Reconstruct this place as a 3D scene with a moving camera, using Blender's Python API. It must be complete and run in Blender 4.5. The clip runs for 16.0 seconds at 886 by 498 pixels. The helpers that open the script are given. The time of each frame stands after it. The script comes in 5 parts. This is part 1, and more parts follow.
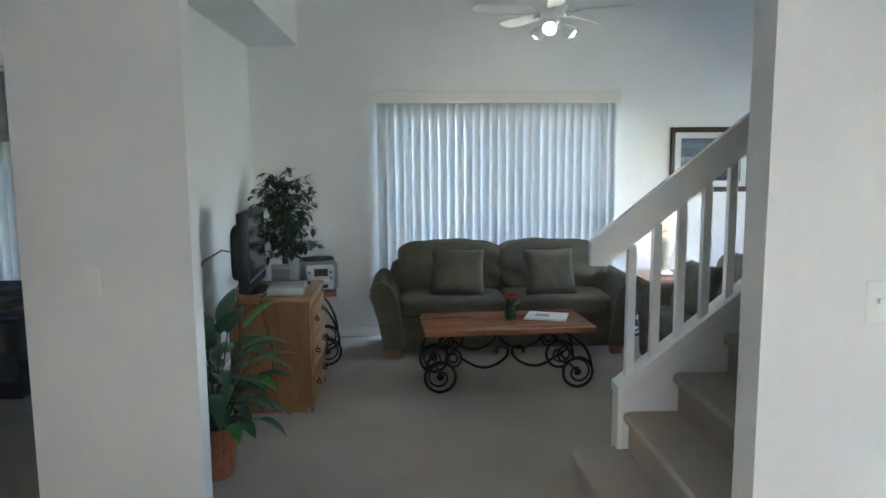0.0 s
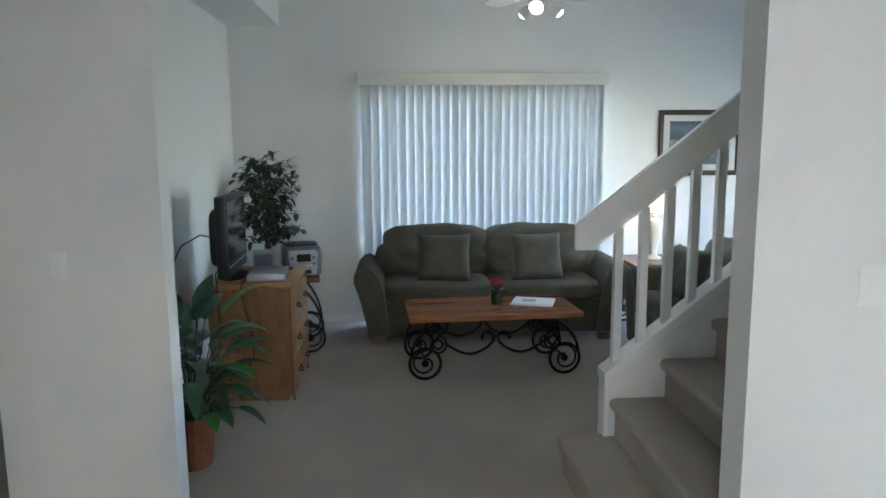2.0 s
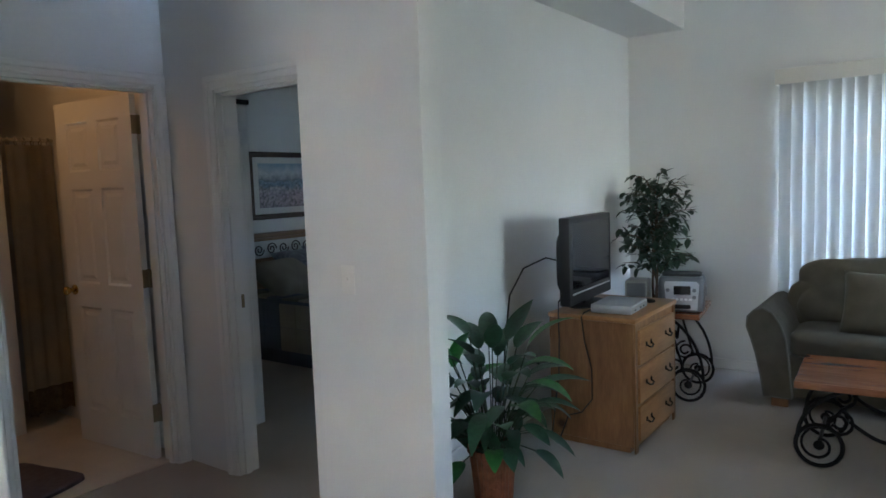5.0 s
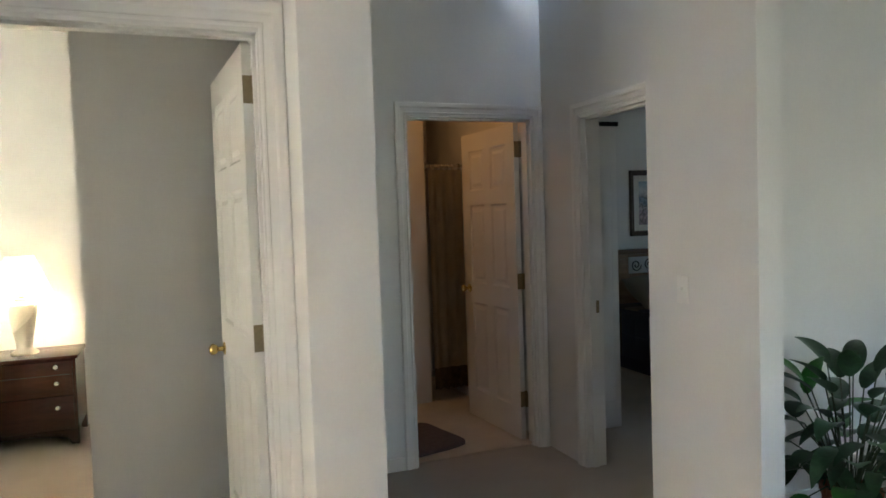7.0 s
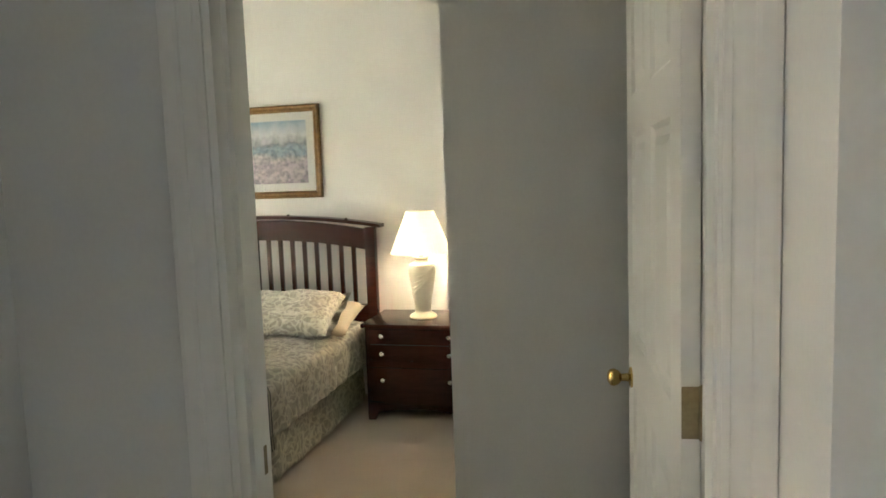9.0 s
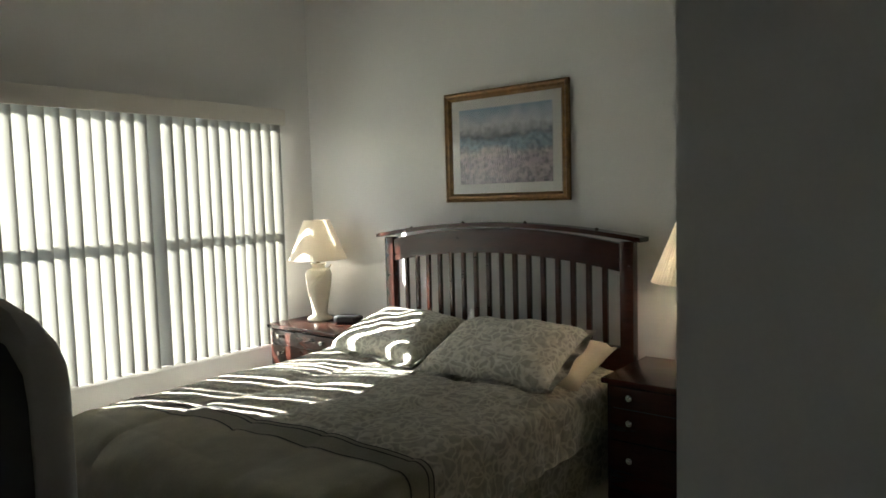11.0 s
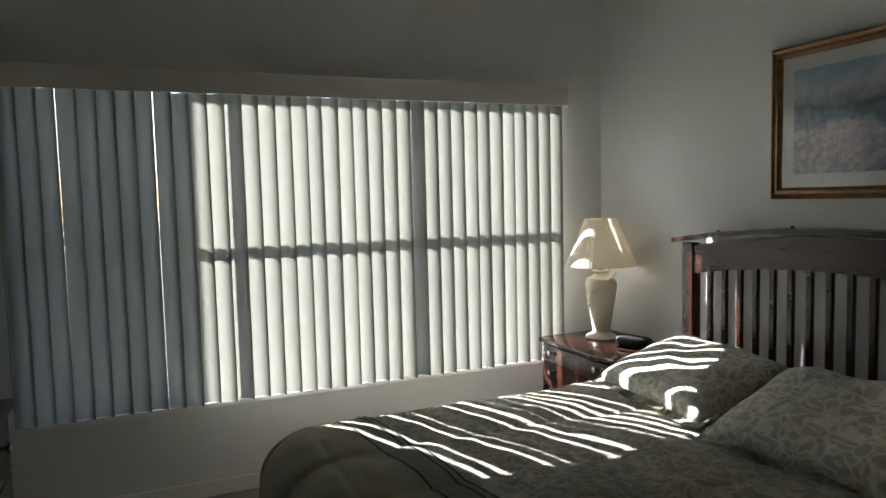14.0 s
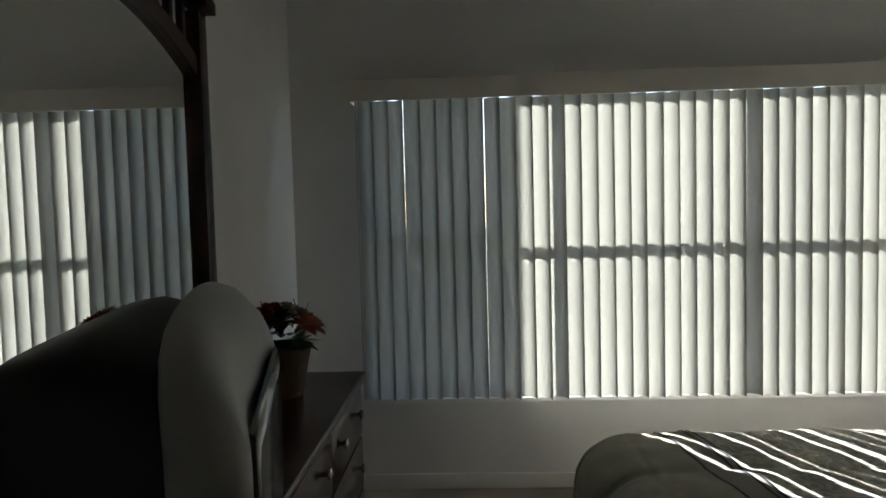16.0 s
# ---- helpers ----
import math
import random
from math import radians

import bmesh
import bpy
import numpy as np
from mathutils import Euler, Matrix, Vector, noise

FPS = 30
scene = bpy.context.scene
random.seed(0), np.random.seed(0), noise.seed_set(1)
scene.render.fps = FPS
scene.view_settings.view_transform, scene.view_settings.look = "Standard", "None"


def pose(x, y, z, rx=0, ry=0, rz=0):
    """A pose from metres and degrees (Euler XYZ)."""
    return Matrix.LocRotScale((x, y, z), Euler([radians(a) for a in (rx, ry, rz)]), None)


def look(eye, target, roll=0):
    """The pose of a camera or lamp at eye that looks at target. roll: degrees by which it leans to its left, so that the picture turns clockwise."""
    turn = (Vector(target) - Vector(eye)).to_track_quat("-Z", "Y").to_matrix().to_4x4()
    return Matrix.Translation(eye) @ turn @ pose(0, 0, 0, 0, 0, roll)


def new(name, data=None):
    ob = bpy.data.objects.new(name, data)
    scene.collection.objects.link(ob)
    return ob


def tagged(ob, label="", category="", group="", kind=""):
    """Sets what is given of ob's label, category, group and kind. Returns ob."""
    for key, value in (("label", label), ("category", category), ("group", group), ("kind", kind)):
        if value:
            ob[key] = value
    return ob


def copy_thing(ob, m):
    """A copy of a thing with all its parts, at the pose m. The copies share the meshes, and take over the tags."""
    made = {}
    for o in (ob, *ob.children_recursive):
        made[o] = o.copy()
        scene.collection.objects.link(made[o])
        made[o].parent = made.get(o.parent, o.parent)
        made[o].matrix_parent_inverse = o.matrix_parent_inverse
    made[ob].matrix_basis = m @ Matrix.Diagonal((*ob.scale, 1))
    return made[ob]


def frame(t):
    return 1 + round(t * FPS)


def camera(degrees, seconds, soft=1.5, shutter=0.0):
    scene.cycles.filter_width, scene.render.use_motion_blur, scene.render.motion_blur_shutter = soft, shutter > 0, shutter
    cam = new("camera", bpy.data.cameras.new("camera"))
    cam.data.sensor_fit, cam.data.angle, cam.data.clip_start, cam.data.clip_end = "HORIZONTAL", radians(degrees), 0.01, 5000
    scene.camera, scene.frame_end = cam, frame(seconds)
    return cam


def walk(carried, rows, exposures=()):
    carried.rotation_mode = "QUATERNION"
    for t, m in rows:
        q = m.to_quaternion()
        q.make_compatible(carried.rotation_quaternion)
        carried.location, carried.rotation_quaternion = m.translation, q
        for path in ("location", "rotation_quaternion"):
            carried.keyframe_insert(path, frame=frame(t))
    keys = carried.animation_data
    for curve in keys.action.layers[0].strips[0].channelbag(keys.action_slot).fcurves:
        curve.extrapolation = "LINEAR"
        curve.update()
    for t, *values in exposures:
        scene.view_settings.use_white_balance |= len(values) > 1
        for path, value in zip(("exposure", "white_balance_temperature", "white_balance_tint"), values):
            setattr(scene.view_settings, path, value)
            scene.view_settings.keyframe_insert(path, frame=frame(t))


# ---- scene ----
cam = camera(65.5, 16.0, soft=1.6)
PATH = [
    (0, (0.288, 0.534, 1.582), (0.375, 2.517, 1.333), -0.4),
    (0.5, (0.295, 0.56, 1.578), (0.441, 2.537, 1.313), -0.7),
    (1, (0.307, 0.585, 1.558), (0.476, 2.56, 1.298), -0.3),
    (1.5, (0.302, 0.602, 1.564), (0.442, 2.578, 1.292), -0.1),
    (2, (0.324, 0.619, 1.562), (0.441, 2.594, 1.272), -0.4),
    (2.5, (0.415, 0.701, 1.558), (0.392, 2.678, 1.259), -1.4),
    (3, (0.566, 0.848, 1.55), (0.344, 2.818, 1.285), -0.7),
    (3.5, (0.661, 1.057, 1.53), (0.253, 2.999, 1.281), -1.0),
    (4, (0.739, 1.233, 1.533), (0.079, 3.106, 1.298), -2.1),
    (4.2, (0.773, 1.292, 1.528), (-0.015, 3.116, 1.297), -2.0),
    (6.3, (1.255, 1.34, 1.463), (-0.396, 2.464, 1.36), -2.2),
    (6.5, (1.291, 1.352, 1.464), (-0.435, 2.357, 1.365), -2.0),
    (7, (1.321, 1.371, 1.453), (-0.545, 2.084, 1.363), -1.9),
    (7.5, (1.175, 1.366, 1.443), (-0.785, 1.748, 1.33), -2.1),
    (8, (0.839, 1.345, 1.458), (-1.155, 1.426, 1.321), -1.7),
    (8.5, (0.451, 1.422, 1.465), (-1.532, 1.233, 1.287), -2.1),
    (9, (0.036, 1.477, 1.483), (-1.899, 1.015, 1.28), -2.0),
    (9.5, (-0.33, 1.478, 1.475), (-2.204, 0.803, 1.299), -1.2),
    (10, (-0.695, 1.45, 1.455), (-2.465, 0.531, 1.295), -1.1),
    (10.2, (-0.818, 1.438, 1.438), (-2.532, 0.419, 1.289), -1.4),
    (12.5, (-1.583, 1.12, 1.408), (-2.936, -0.342, 1.236), -0.9),
    (13, (-1.731, 1.028, 1.41), (-2.996, -0.513, 1.249), -1.0),
    (13.5, (-1.807, 0.972, 1.432), (-2.924, -0.679, 1.271), -1.3),
    (14, (-1.882, 0.964, 1.431), (-2.665, -0.87, 1.279), -1.4),
    (14.5, (-1.873, 0.958, 1.421), (-2.372, -0.974, 1.28), -0.9),
    (15, (-1.87, 0.949, 1.422), (-2.05, -1.039, 1.288), -0.8),
    (15.5, (-1.863, 0.931, 1.418), (-1.796, -1.064, 1.293), -1.5),
    (16, (-1.852, 0.899, 1.403), (-1.772, -1.096, 1.289), -1.5),
]
walk(cam, [(t, look(eye, target, roll)) for t, eye, target, roll in PATH],
     exposures=[(0.0, 6.6, 5850, 8), (4.2, 6.6, 5750, 9), (6.3, 6.8, 6150, 12), (7.0, 6.65, 6650, 11), (8.0, 6.45, 6650, 9), (9.0, 6.1, 6600, 8), (9.6, 5.9, 6550, 8),
                (10.2, 5.05, 6350, 8), (12.3, 3.35, 5800, 8), (13.5, 3.25, 5800, 9), (16.0, 3.35, 5800, 9)])

# ---- light ----
SUN_WAY = Vector((-0.38, 0.92, -0.77))
world = bpy.data.worlds.new("sky")
scene.world = world
world.use_nodes = True
wt = world.node_tree
sky = wt.nodes.new("ShaderNodeTexSky")
sky.sky_type = "NISHITA"
sky.sun_disc = False
sky.sun_elevation = radians(37.7)
sky.sun_rotation = radians(157.5)
wt.links.new(sky.outputs[0], wt.nodes["Background"].inputs[0])
wt.nodes["Background"].inputs[1].default_value = 0.05

sun = new("sun", bpy.data.lights.new("sun", "SUN"))
sun.data.energy, sun.data.angle, sun.data.color = 5.0, radians(0.5), (1.0, 0.95, 0.86)
sun.rotation_euler = SUN_WAY.to_track_quat("-Z", "Y").to_euler()


def area_lamp(name, eye, target, width, height, watts, colour):
    lamp = new(name, bpy.data.lights.new(name, "AREA"))
    lamp.data.shape, lamp.data.size, lamp.data.size_y = "RECTANGLE", width, height
    lamp.data.energy, lamp.data.color = watts, colour
    lamp.matrix_world = look(eye, target)
    return lamp


def bulb(name, x, y, z, watts, colour, radius=0.03):
    lamp = new(name, bpy.data.lights.new(name, "POINT"))
    lamp.data.energy, lamp.data.color, lamp.data.shadow_soft_size = watts, colour, radius
    lamp.location = (x, y, z)
    return lamp


COOL, WARM = (0.67, 0.765, 1.0), (1.0, 0.70, 0.40)
area_lamp("living_window_light", (1.05, 6.90, 1.05), (1.05, 5.0, 1.05), 2.1, 2.05, 0.50, COOL)
# added fill from an unseen side opening, brightens the living room walls
area_lamp("living_side_fill", (4.84, 5.2, 1.45), (3.0, 4.7, 1.0), 1.1, 1.0, 0.09, COOL)
area_lamp("second_bedroom_window_light", (-3.0, 7.12, 1.15), (-3.0, 5.0, 1.0), 1.7, 1.3, 0.05, (1.0, 0.66, 0.38))
area_lamp("entry_door_light", (0.6, -0.62, 1.2), (0.6, 2.0, 1.2), 0.9, 1.9, 0.16, (1.0, 0.92, 0.80))
bulb("bathroom_bulb", -3.05, 2.75, 2.3, 0.027, (1.0, 0.50, 0.18), 0.06)

# ---- materials ----


def mat(name, colour, rough=0.6, metal=0.0, var=0.12, scale=6.0, grain=120.0, bump=0.15, second=None, stretch=(1, 1, 1), translucent=0.0, sheen=0.0, emit=0.0, spec=0.5, bump_dist=0.002):
    m = bpy.data.materials.new(name)
    m.use_nodes = True
    nt = m.node_tree
    p = nt.nodes["Principled BSDF"]
    tc = nt.nodes.new("ShaderNodeTexCoord")
    mp = nt.nodes.new("ShaderNodeMapping")
    mp.inputs["Scale"].default_value = stretch
    nt.links.new(tc.outputs["Object"], mp.inputs[0])
    n1 = nt.nodes.new("ShaderNodeTexNoise")
    n1.inputs["Scale"].default_value, n1.inputs["Detail"].default_value = scale, 4.0
    n2 = nt.nodes.new("ShaderNodeTexNoise")
    n2.inputs["Scale"].default_value, n2.inputs["Detail"].default_value = grain, 2.0
    nt.links.new(mp.outputs[0], n1.inputs["Vector"])
    nt.links.new(mp.outputs[0], n2.inputs["Vector"])
    mixf = nt.nodes.new("ShaderNodeMath")
    mixf.operation = "MULTIPLY_ADD"
    nt.links.new(n2.outputs["Fac"], mixf.inputs[0])
    mixf.inputs[1].default_value = 0.4
    mul = nt.nodes.new("ShaderNodeMath")
    mul.operation = "MULTIPLY"
    mul.inputs[1].default_value = 0.6
    nt.links.new(n1.outputs["Fac"], mul.inputs[0])
    nt.links.new(mul.outputs[0], mixf.inputs[2])
    ramp = nt.nodes.new("ShaderNodeValToRGB")
    lo = [c * (1 - var) for c in colour]
    hi = [min(1.0, c * (1 + var)) for c in colour]
    if second:
        lo, hi = second, colour
    ramp.color_ramp.elements[0].position, ramp.color_ramp.elements[1].position = 0.32, 0.68
    ramp.color_ramp.elements[0].color, ramp.color_ramp.elements[1].color = (*lo, 1), (*hi, 1)
    nt.links.new(mixf.outputs[0], ramp.inputs[0])
    nt.links.new(ramp.outputs[0], p.inputs["Base Color"])
    p.inputs["Roughness"].default_value, p.inputs["Metallic"].default_value = rough, metal
    p.inputs["Specular IOR Level"].default_value = spec
    if sheen:
        p.inputs["Sheen Weight"].default_value = sheen
    if bump:
        b = nt.nodes.new("ShaderNodeBump")
        b.inputs["Strength"].default_value, b.inputs["Distance"].default_value = bump, bump_dist
        nt.links.new(n2.outputs["Fac"], b.inputs["Height"])
        nt.links.new(b.outputs[0], p.inputs["Normal"])
    if translucent:
        t = nt.nodes.new("ShaderNodeBsdfTranslucent")
        nt.links.new(ramp.outputs[0], t.inputs[0])
        ms = nt.nodes.new("ShaderNodeMixShader")
        ms.inputs[0].default_value = translucent
        nt.links.new(p.outputs[0], ms.inputs[1])
        nt.links.new(t.outputs[0], ms.inputs[2])
        nt.links.new(ms.outputs[0], nt.nodes["Material Output"].inputs[0])
    if emit:
        p.inputs["Emission Color"].default_value, p.inputs["Emission Strength"].default_value = (*colour, 1), emit
    return m


def wood(name, dark, light, rough=0.35, along=(1, 1, 12), scale=2.5, knots=True):
    """Wood with long grain; along squeezes the pattern across the grain."""
    m = bpy.data.materials.new(name)
    m.use_nodes = True
    nt = m.node_tree
    p = nt.nodes["Principled BSDF"]
    tc = nt.nodes.new("ShaderNodeTexCoord")
    mp = nt.nodes.new("ShaderNodeMapping")
    mp.inputs["Scale"].default_value = along
    nt.links.new(tc.outputs["Object"], mp.inputs[0])
    n1 = nt.nodes.new("ShaderNodeTexNoise")
    n1.inputs["Scale"].default_value, n1.inputs["Detail"].default_value, n1.inputs["Distortion"].default_value = scale, 5, 0.8
    nt.links.new(mp.outputs[0], n1.inputs["Vector"])
    n2 = nt.nodes.new("ShaderNodeTexNoise")
    n2.inputs["Scale"].default_value, n2.inputs["Detail"].default_value = scale * 9, 3
    nt.links.new(mp.outputs[0], n2.inputs["Vector"])
    ad = nt.nodes.new("ShaderNodeMix")
    ad.inputs["Factor"].default_value = 0.35
    nt.links.new(n1.outputs["Fac"], ad.inputs["A"])
    nt.links.new(n2.outputs["Fac"], ad.inputs["B"])
    r = nt.nodes.new("ShaderNodeValToRGB")
    r.color_ramp.elements[0].position, r.color_ramp.elements[1].position = 0.3, 0.7
    r.color_ramp.elements[0].color, r.color_ramp.elements[1].color = (*dark, 1), (*light, 1)
    nt.links.new(ad.outputs["Result"], r.inputs[0])
    out = r.outputs[0]
    if knots:
        v = nt.nodes.new("ShaderNodeTexVoronoi")
        v.inputs["Scale"].default_value = 3.2
        nt.links.new(tc.outputs["Object"], v.inputs["Vector"])
        kr = nt.nodes.new("ShaderNodeValToRGB")
        kr.color_ramp.elements[0].position, kr.color_ramp.elements[1].position = 0.05, 0.13
        nt.links.new(v.outputs["Distance"], kr.inputs[0])
        mx = nt.nodes.new("ShaderNodeMix")
        mx.data_type = "RGBA"
        mx.inputs["A"].default_value = (dark[0] * 0.4, dark[1] * 0.35, dark[2] * 0.35, 1)
        nt.links.new(kr.outputs[0], mx.inputs["Factor"])
        nt.links.new(out, mx.inputs["B"])
        out = mx.outputs["Result"]
    nt.links.new(out, p.inputs["Base Color"])
    p.inputs["Roughness"].default_value = rough
    b = nt.nodes.new("ShaderNodeBump")
    b.inputs["Strength"].default_value, b.inputs["Distance"].default_value = 0.12, 0.002
    nt.links.new(n2.outputs["Fac"], b.inputs["Height"])
    nt.links.new(b.outputs[0], p.inputs["Normal"])
    return m


def damask(name, ground, figure, scale=9.0, rough=0.75):
    """Woven cloth with scrolling figures."""
    m = bpy.data.materials.new(name)
    m.use_nodes = True
    nt = m.node_tree
    p = nt.nodes["Principled BSDF"]
    tc = nt.nodes.new("ShaderNodeTexCoord")
    n0 = nt.nodes.new("ShaderNodeTexNoise")
    n0.inputs["Scale"].default_value, n0.inputs["Detail"].default_value = scale, 1.5
    nt.links.new(tc.outputs["Object"], n0.inputs["Vector"])
    mx = nt.nodes.new("ShaderNodeVectorMath")
    mx.operation = "MULTIPLY_ADD"
    nt.links.new(n0.outputs["Color"], mx.inputs[0])
    mx.inputs[1].default_value = (0.22, 0.22, 0.22)
    nt.links.new(tc.outputs["Object"], mx.inputs[2])
    v = nt.nodes.new("ShaderNodeTexVoronoi")
    v.feature = "DISTANCE_TO_EDGE"
    v.inputs["Scale"].default_value = scale * 1.7
    nt.links.new(mx.outputs[0], v.inputs["Vector"])
    r = nt.nodes.new("ShaderNodeValToRGB")
    r.color_ramp.elements[0].position, r.color_ramp.elements[1].position = 0.06, 0.16
    r.color_ramp.elements[0].color, r.color_ramp.elements[1].color = (*figure, 1), (*ground, 1)
    nt.links.new(v.outputs[0], r.inputs[0])
    n2 = nt.nodes.new("ShaderNodeTexNoise")
    n2.inputs["Scale"].default_value, n2.inputs["Detail"].default_value = scale * 3, 4
    nt.links.new(tc.outputs["Object"], n2.inputs["Vector"])
    hs = nt.nodes.new("ShaderNodeMix")
    hs.data_type, hs.blend_type = "RGBA", "OVERLAY"
    hs.inputs["Factor"].default_value = 0.55
    nt.links.new(r.outputs[0], hs.inputs["A"])
    nt.links.new(n2.outputs["Fac"], hs.inputs["B"])
    nt.links.new(hs.outputs["Result"], p.inputs["Base Color"])
    p.inputs["Roughness"].default_value, p.inputs["Sheen Weight"].default_value = rough, 0.2
    b = nt.nodes.new("ShaderNodeBump")
    b.inputs["Strength"].default_value, b.inputs["Distance"].default_value = 0.25, 0.004
    nt.links.new(n2.outputs["Fac"], b.inputs["Height"])
    nt.links.new(b.outputs[0], p.inputs["Normal"])
    return m


def print_mat(name, stops, scale=5.0):
    """A soft landscape print: bands of colour from bottom to top, broken up by brushwork. Object z runs 0 to 1."""
    m = bpy.data.materials.new(name)
    m.use_nodes = True
    nt = m.node_tree
    p = nt.nodes["Principled BSDF"]
    tc = nt.nodes.new("ShaderNodeTexCoord")
    sp = nt.nodes.new("ShaderNodeSeparateXYZ")
    nt.links.new(tc.outputs["Generated"], sp.inputs[0])
    n = nt.nodes.new("ShaderNodeTexNoise")
    n.inputs["Scale"].default_value, n.inputs["Detail"].default_value = scale, 6
    nt.links.new(tc.outputs["Object"], n.inputs["Vector"])
    ma = nt.nodes.new("ShaderNodeMath")
    ma.operation = "MULTIPLY_ADD"
    nt.links.new(n.outputs["Fac"], ma.inputs[0])
    ma.inputs[1].default_value = 0.34
    nt.links.new(sp.outputs["Z"], ma.inputs[2])
    sb = nt.nodes.new("ShaderNodeMath")
    sb.operation = "SUBTRACT"
    nt.links.new(ma.outputs[0], sb.inputs[0])
    sb.inputs[1].default_value = 0.17
    spk_noise = nt.nodes.new("ShaderNodeTexNoise")
    spk_noise.inputs["Scale"].default_value, spk_noise.inputs["Detail"].default_value = scale * 4.5, 8
    nt.links.new(tc.outputs["Object"], spk_noise.inputs["Vector"])
    spk_ramp = nt.nodes.new("ShaderNodeValToRGB")
    spk_ramp.color_ramp.elements[0].position, spk_ramp.color_ramp.elements[1].position = 0.38, 0.60
    spk_ramp.color_ramp.elements[0].color, spk_ramp.color_ramp.elements[1].color = (0.22, 0.25, 0.28, 1), (1, 1, 1, 1)
    nt.links.new(spk_noise.outputs["Fac"], spk_ramp.inputs[0])
    brush = nt.nodes.new("ShaderNodeMix")
    brush.data_type, brush.blend_type = "RGBA", "MULTIPLY"
    nt.links.new(spk_ramp.outputs[0], brush.inputs["B"])
    low = nt.nodes.new("ShaderNodeMapRange")
    low.inputs["From Min"].default_value, low.inputs["From Max"].default_value = 0.85, 0.45
    low.inputs["To Min"].default_value, low.inputs["To Max"].default_value = 0.12, 0.85
    nt.links.new(sp.outputs["Z"], low.inputs["Value"])
    nt.links.new(low.outputs["Result"], brush.inputs["Factor"])
    r = nt.nodes.new("ShaderNodeValToRGB")
    while len(r.color_ramp.elements) < len(stops):
        r.color_ramp.elements.new(0.5)
    for el, (pos, col) in zip(r.color_ramp.elements, stops):
        el.position, el.color = pos, (*col, 1)
    nt.links.new(sb.outputs[0], r.inputs[0])
    nt.links.new(r.outputs[0], brush.inputs["A"])
    nt.links.new(brush.outputs["Result"], p.inputs["Base Color"])
    p.inputs["Roughness"].default_value = 0.5
    return m


def glass_mat(name):
    m = bpy.data.materials.new(name)
    m.use_nodes = True
    nt = m.node_tree
    g = nt.nodes.new("ShaderNodeBsdfGlossy")
    g.inputs["Roughness"].default_value = 0.02
    t = nt.nodes.new("ShaderNodeBsdfTransparent")
    f = nt.nodes.new("ShaderNodeLayerWeight")
    f.inputs["Blend"].default_value = 0.5
    pw = nt.nodes.new("ShaderNodeMath")
    pw.operation, pw.inputs[1].default_value = "POWER", 4.0
    nt.links.new(f.outputs["Facing"], pw.inputs[0])
    sc = nt.nodes.new("ShaderNodeMath")
    sc.operation, sc.inputs[1].default_value, sc.inputs[2].default_value = "MULTIPLY_ADD", 0.8, 0.04
    nt.links.new(pw.outputs[0], sc.inputs[0])
    ms = nt.nodes.new("ShaderNodeMixShader")
    nt.links.new(sc.outputs[0], ms.inputs[0])
    nt.links.new(t.outputs[0], ms.inputs[1])
    nt.links.new(g.outputs[0], ms.inputs[2])
    nt.links.new(ms.outputs[0], nt.nodes["Material Output"].inputs[0])
    return m


PAINT = mat("wall_paint", (0.74, 0.735, 0.715), 0.75, var=0.03, scale=2.5, grain=90, bump=0.25, bump_dist=0.001)
CEIL = mat("ceiling_paint", (0.76, 0.76, 0.75), 0.85, var=0.04, scale=5, grain=160, bump=0.5)
TRIM = mat("trim_paint", (0.80, 0.79, 0.76), 0.4, var=0.02, scale=4, grain=60, bump=0.015)
CARPET = mat("carpet", (0.41, 0.345, 0.272), 0.95, var=0.22, scale=1.6, grain=420, bump=0.9, sheen=0.3, bump_dist=0.006)
TILE = mat("bath_tile", (0.62, 0.55, 0.45), 0.35, var=0.08, scale=7, grain=80)
BLIND_DENSE = mat("dense_blind_vinyl", (0.55, 0.55, 0.53), 0.5, var=0.03, scale=3, grain=160, bump=0.08, translucent=0.28)
BLIND = mat("blind_vinyl", (0.43, 0.427, 0.395), 0.5, var=0.03, scale=3, grain=160, bump=0.08, translucent=0.60)
VALANCE = mat("valance_vinyl", (0.70, 0.67, 0.61), 0.5, var=0.03, bump=0.05)
SOFA = mat("sofa_cloth", (0.108, 0.094, 0.066), 0.95, var=0.2, scale=9, grain=500, bump=0.7, sheen=0.08, spec=0.2)
PIPING = mat("piping_cloth", (0.16, 0.15, 0.12), 0.9, bump=0.2)
PINE = wood("pine", (0.16, 0.070, 0.025), (0.33, 0.165, 0.066), 0.38, along=(5, 5, 0.7), scale=2.6)
PINE_TOP = wood("pine_top", (0.17, 0.052, 0.018), (0.34, 0.125, 0.045), 0.25, along=(0.7, 6, 5), scale=2.6)
PINE_TOP_Y = wood("pine_top_side", (0.24, 0.105, 0.035), (0.46, 0.235, 0.09), 0.32, along=(6, 0.7, 5), scale=2.6)
CHERRY = wood("cherry_veneer", (0.026, 0.0085, 0.0055), (0.052, 0.016, 0.010), 0.25, along=(6, 0.8, 6), scale=2.0, knots=False)
OLD_PINE = wood("old_pine", (0.16, 0.09, 0.045), (0.30, 0.19, 0.10), 0.45, along=(5, 0.8, 5), scale=2.0)
IRON = mat("black_iron", (0.020, 0.018, 0.017), 0.45, 0.8, var=0.3, grain=200, bump=0.3)
BLACK = mat("black_plastic", (0.008, 0.008, 0.009), 0.5, var=0.1, bump=0.03)
SCREEN = mat("screen_glass", (0.012, 0.013, 0.015), 0.08, var=0.05, bump=0.0)
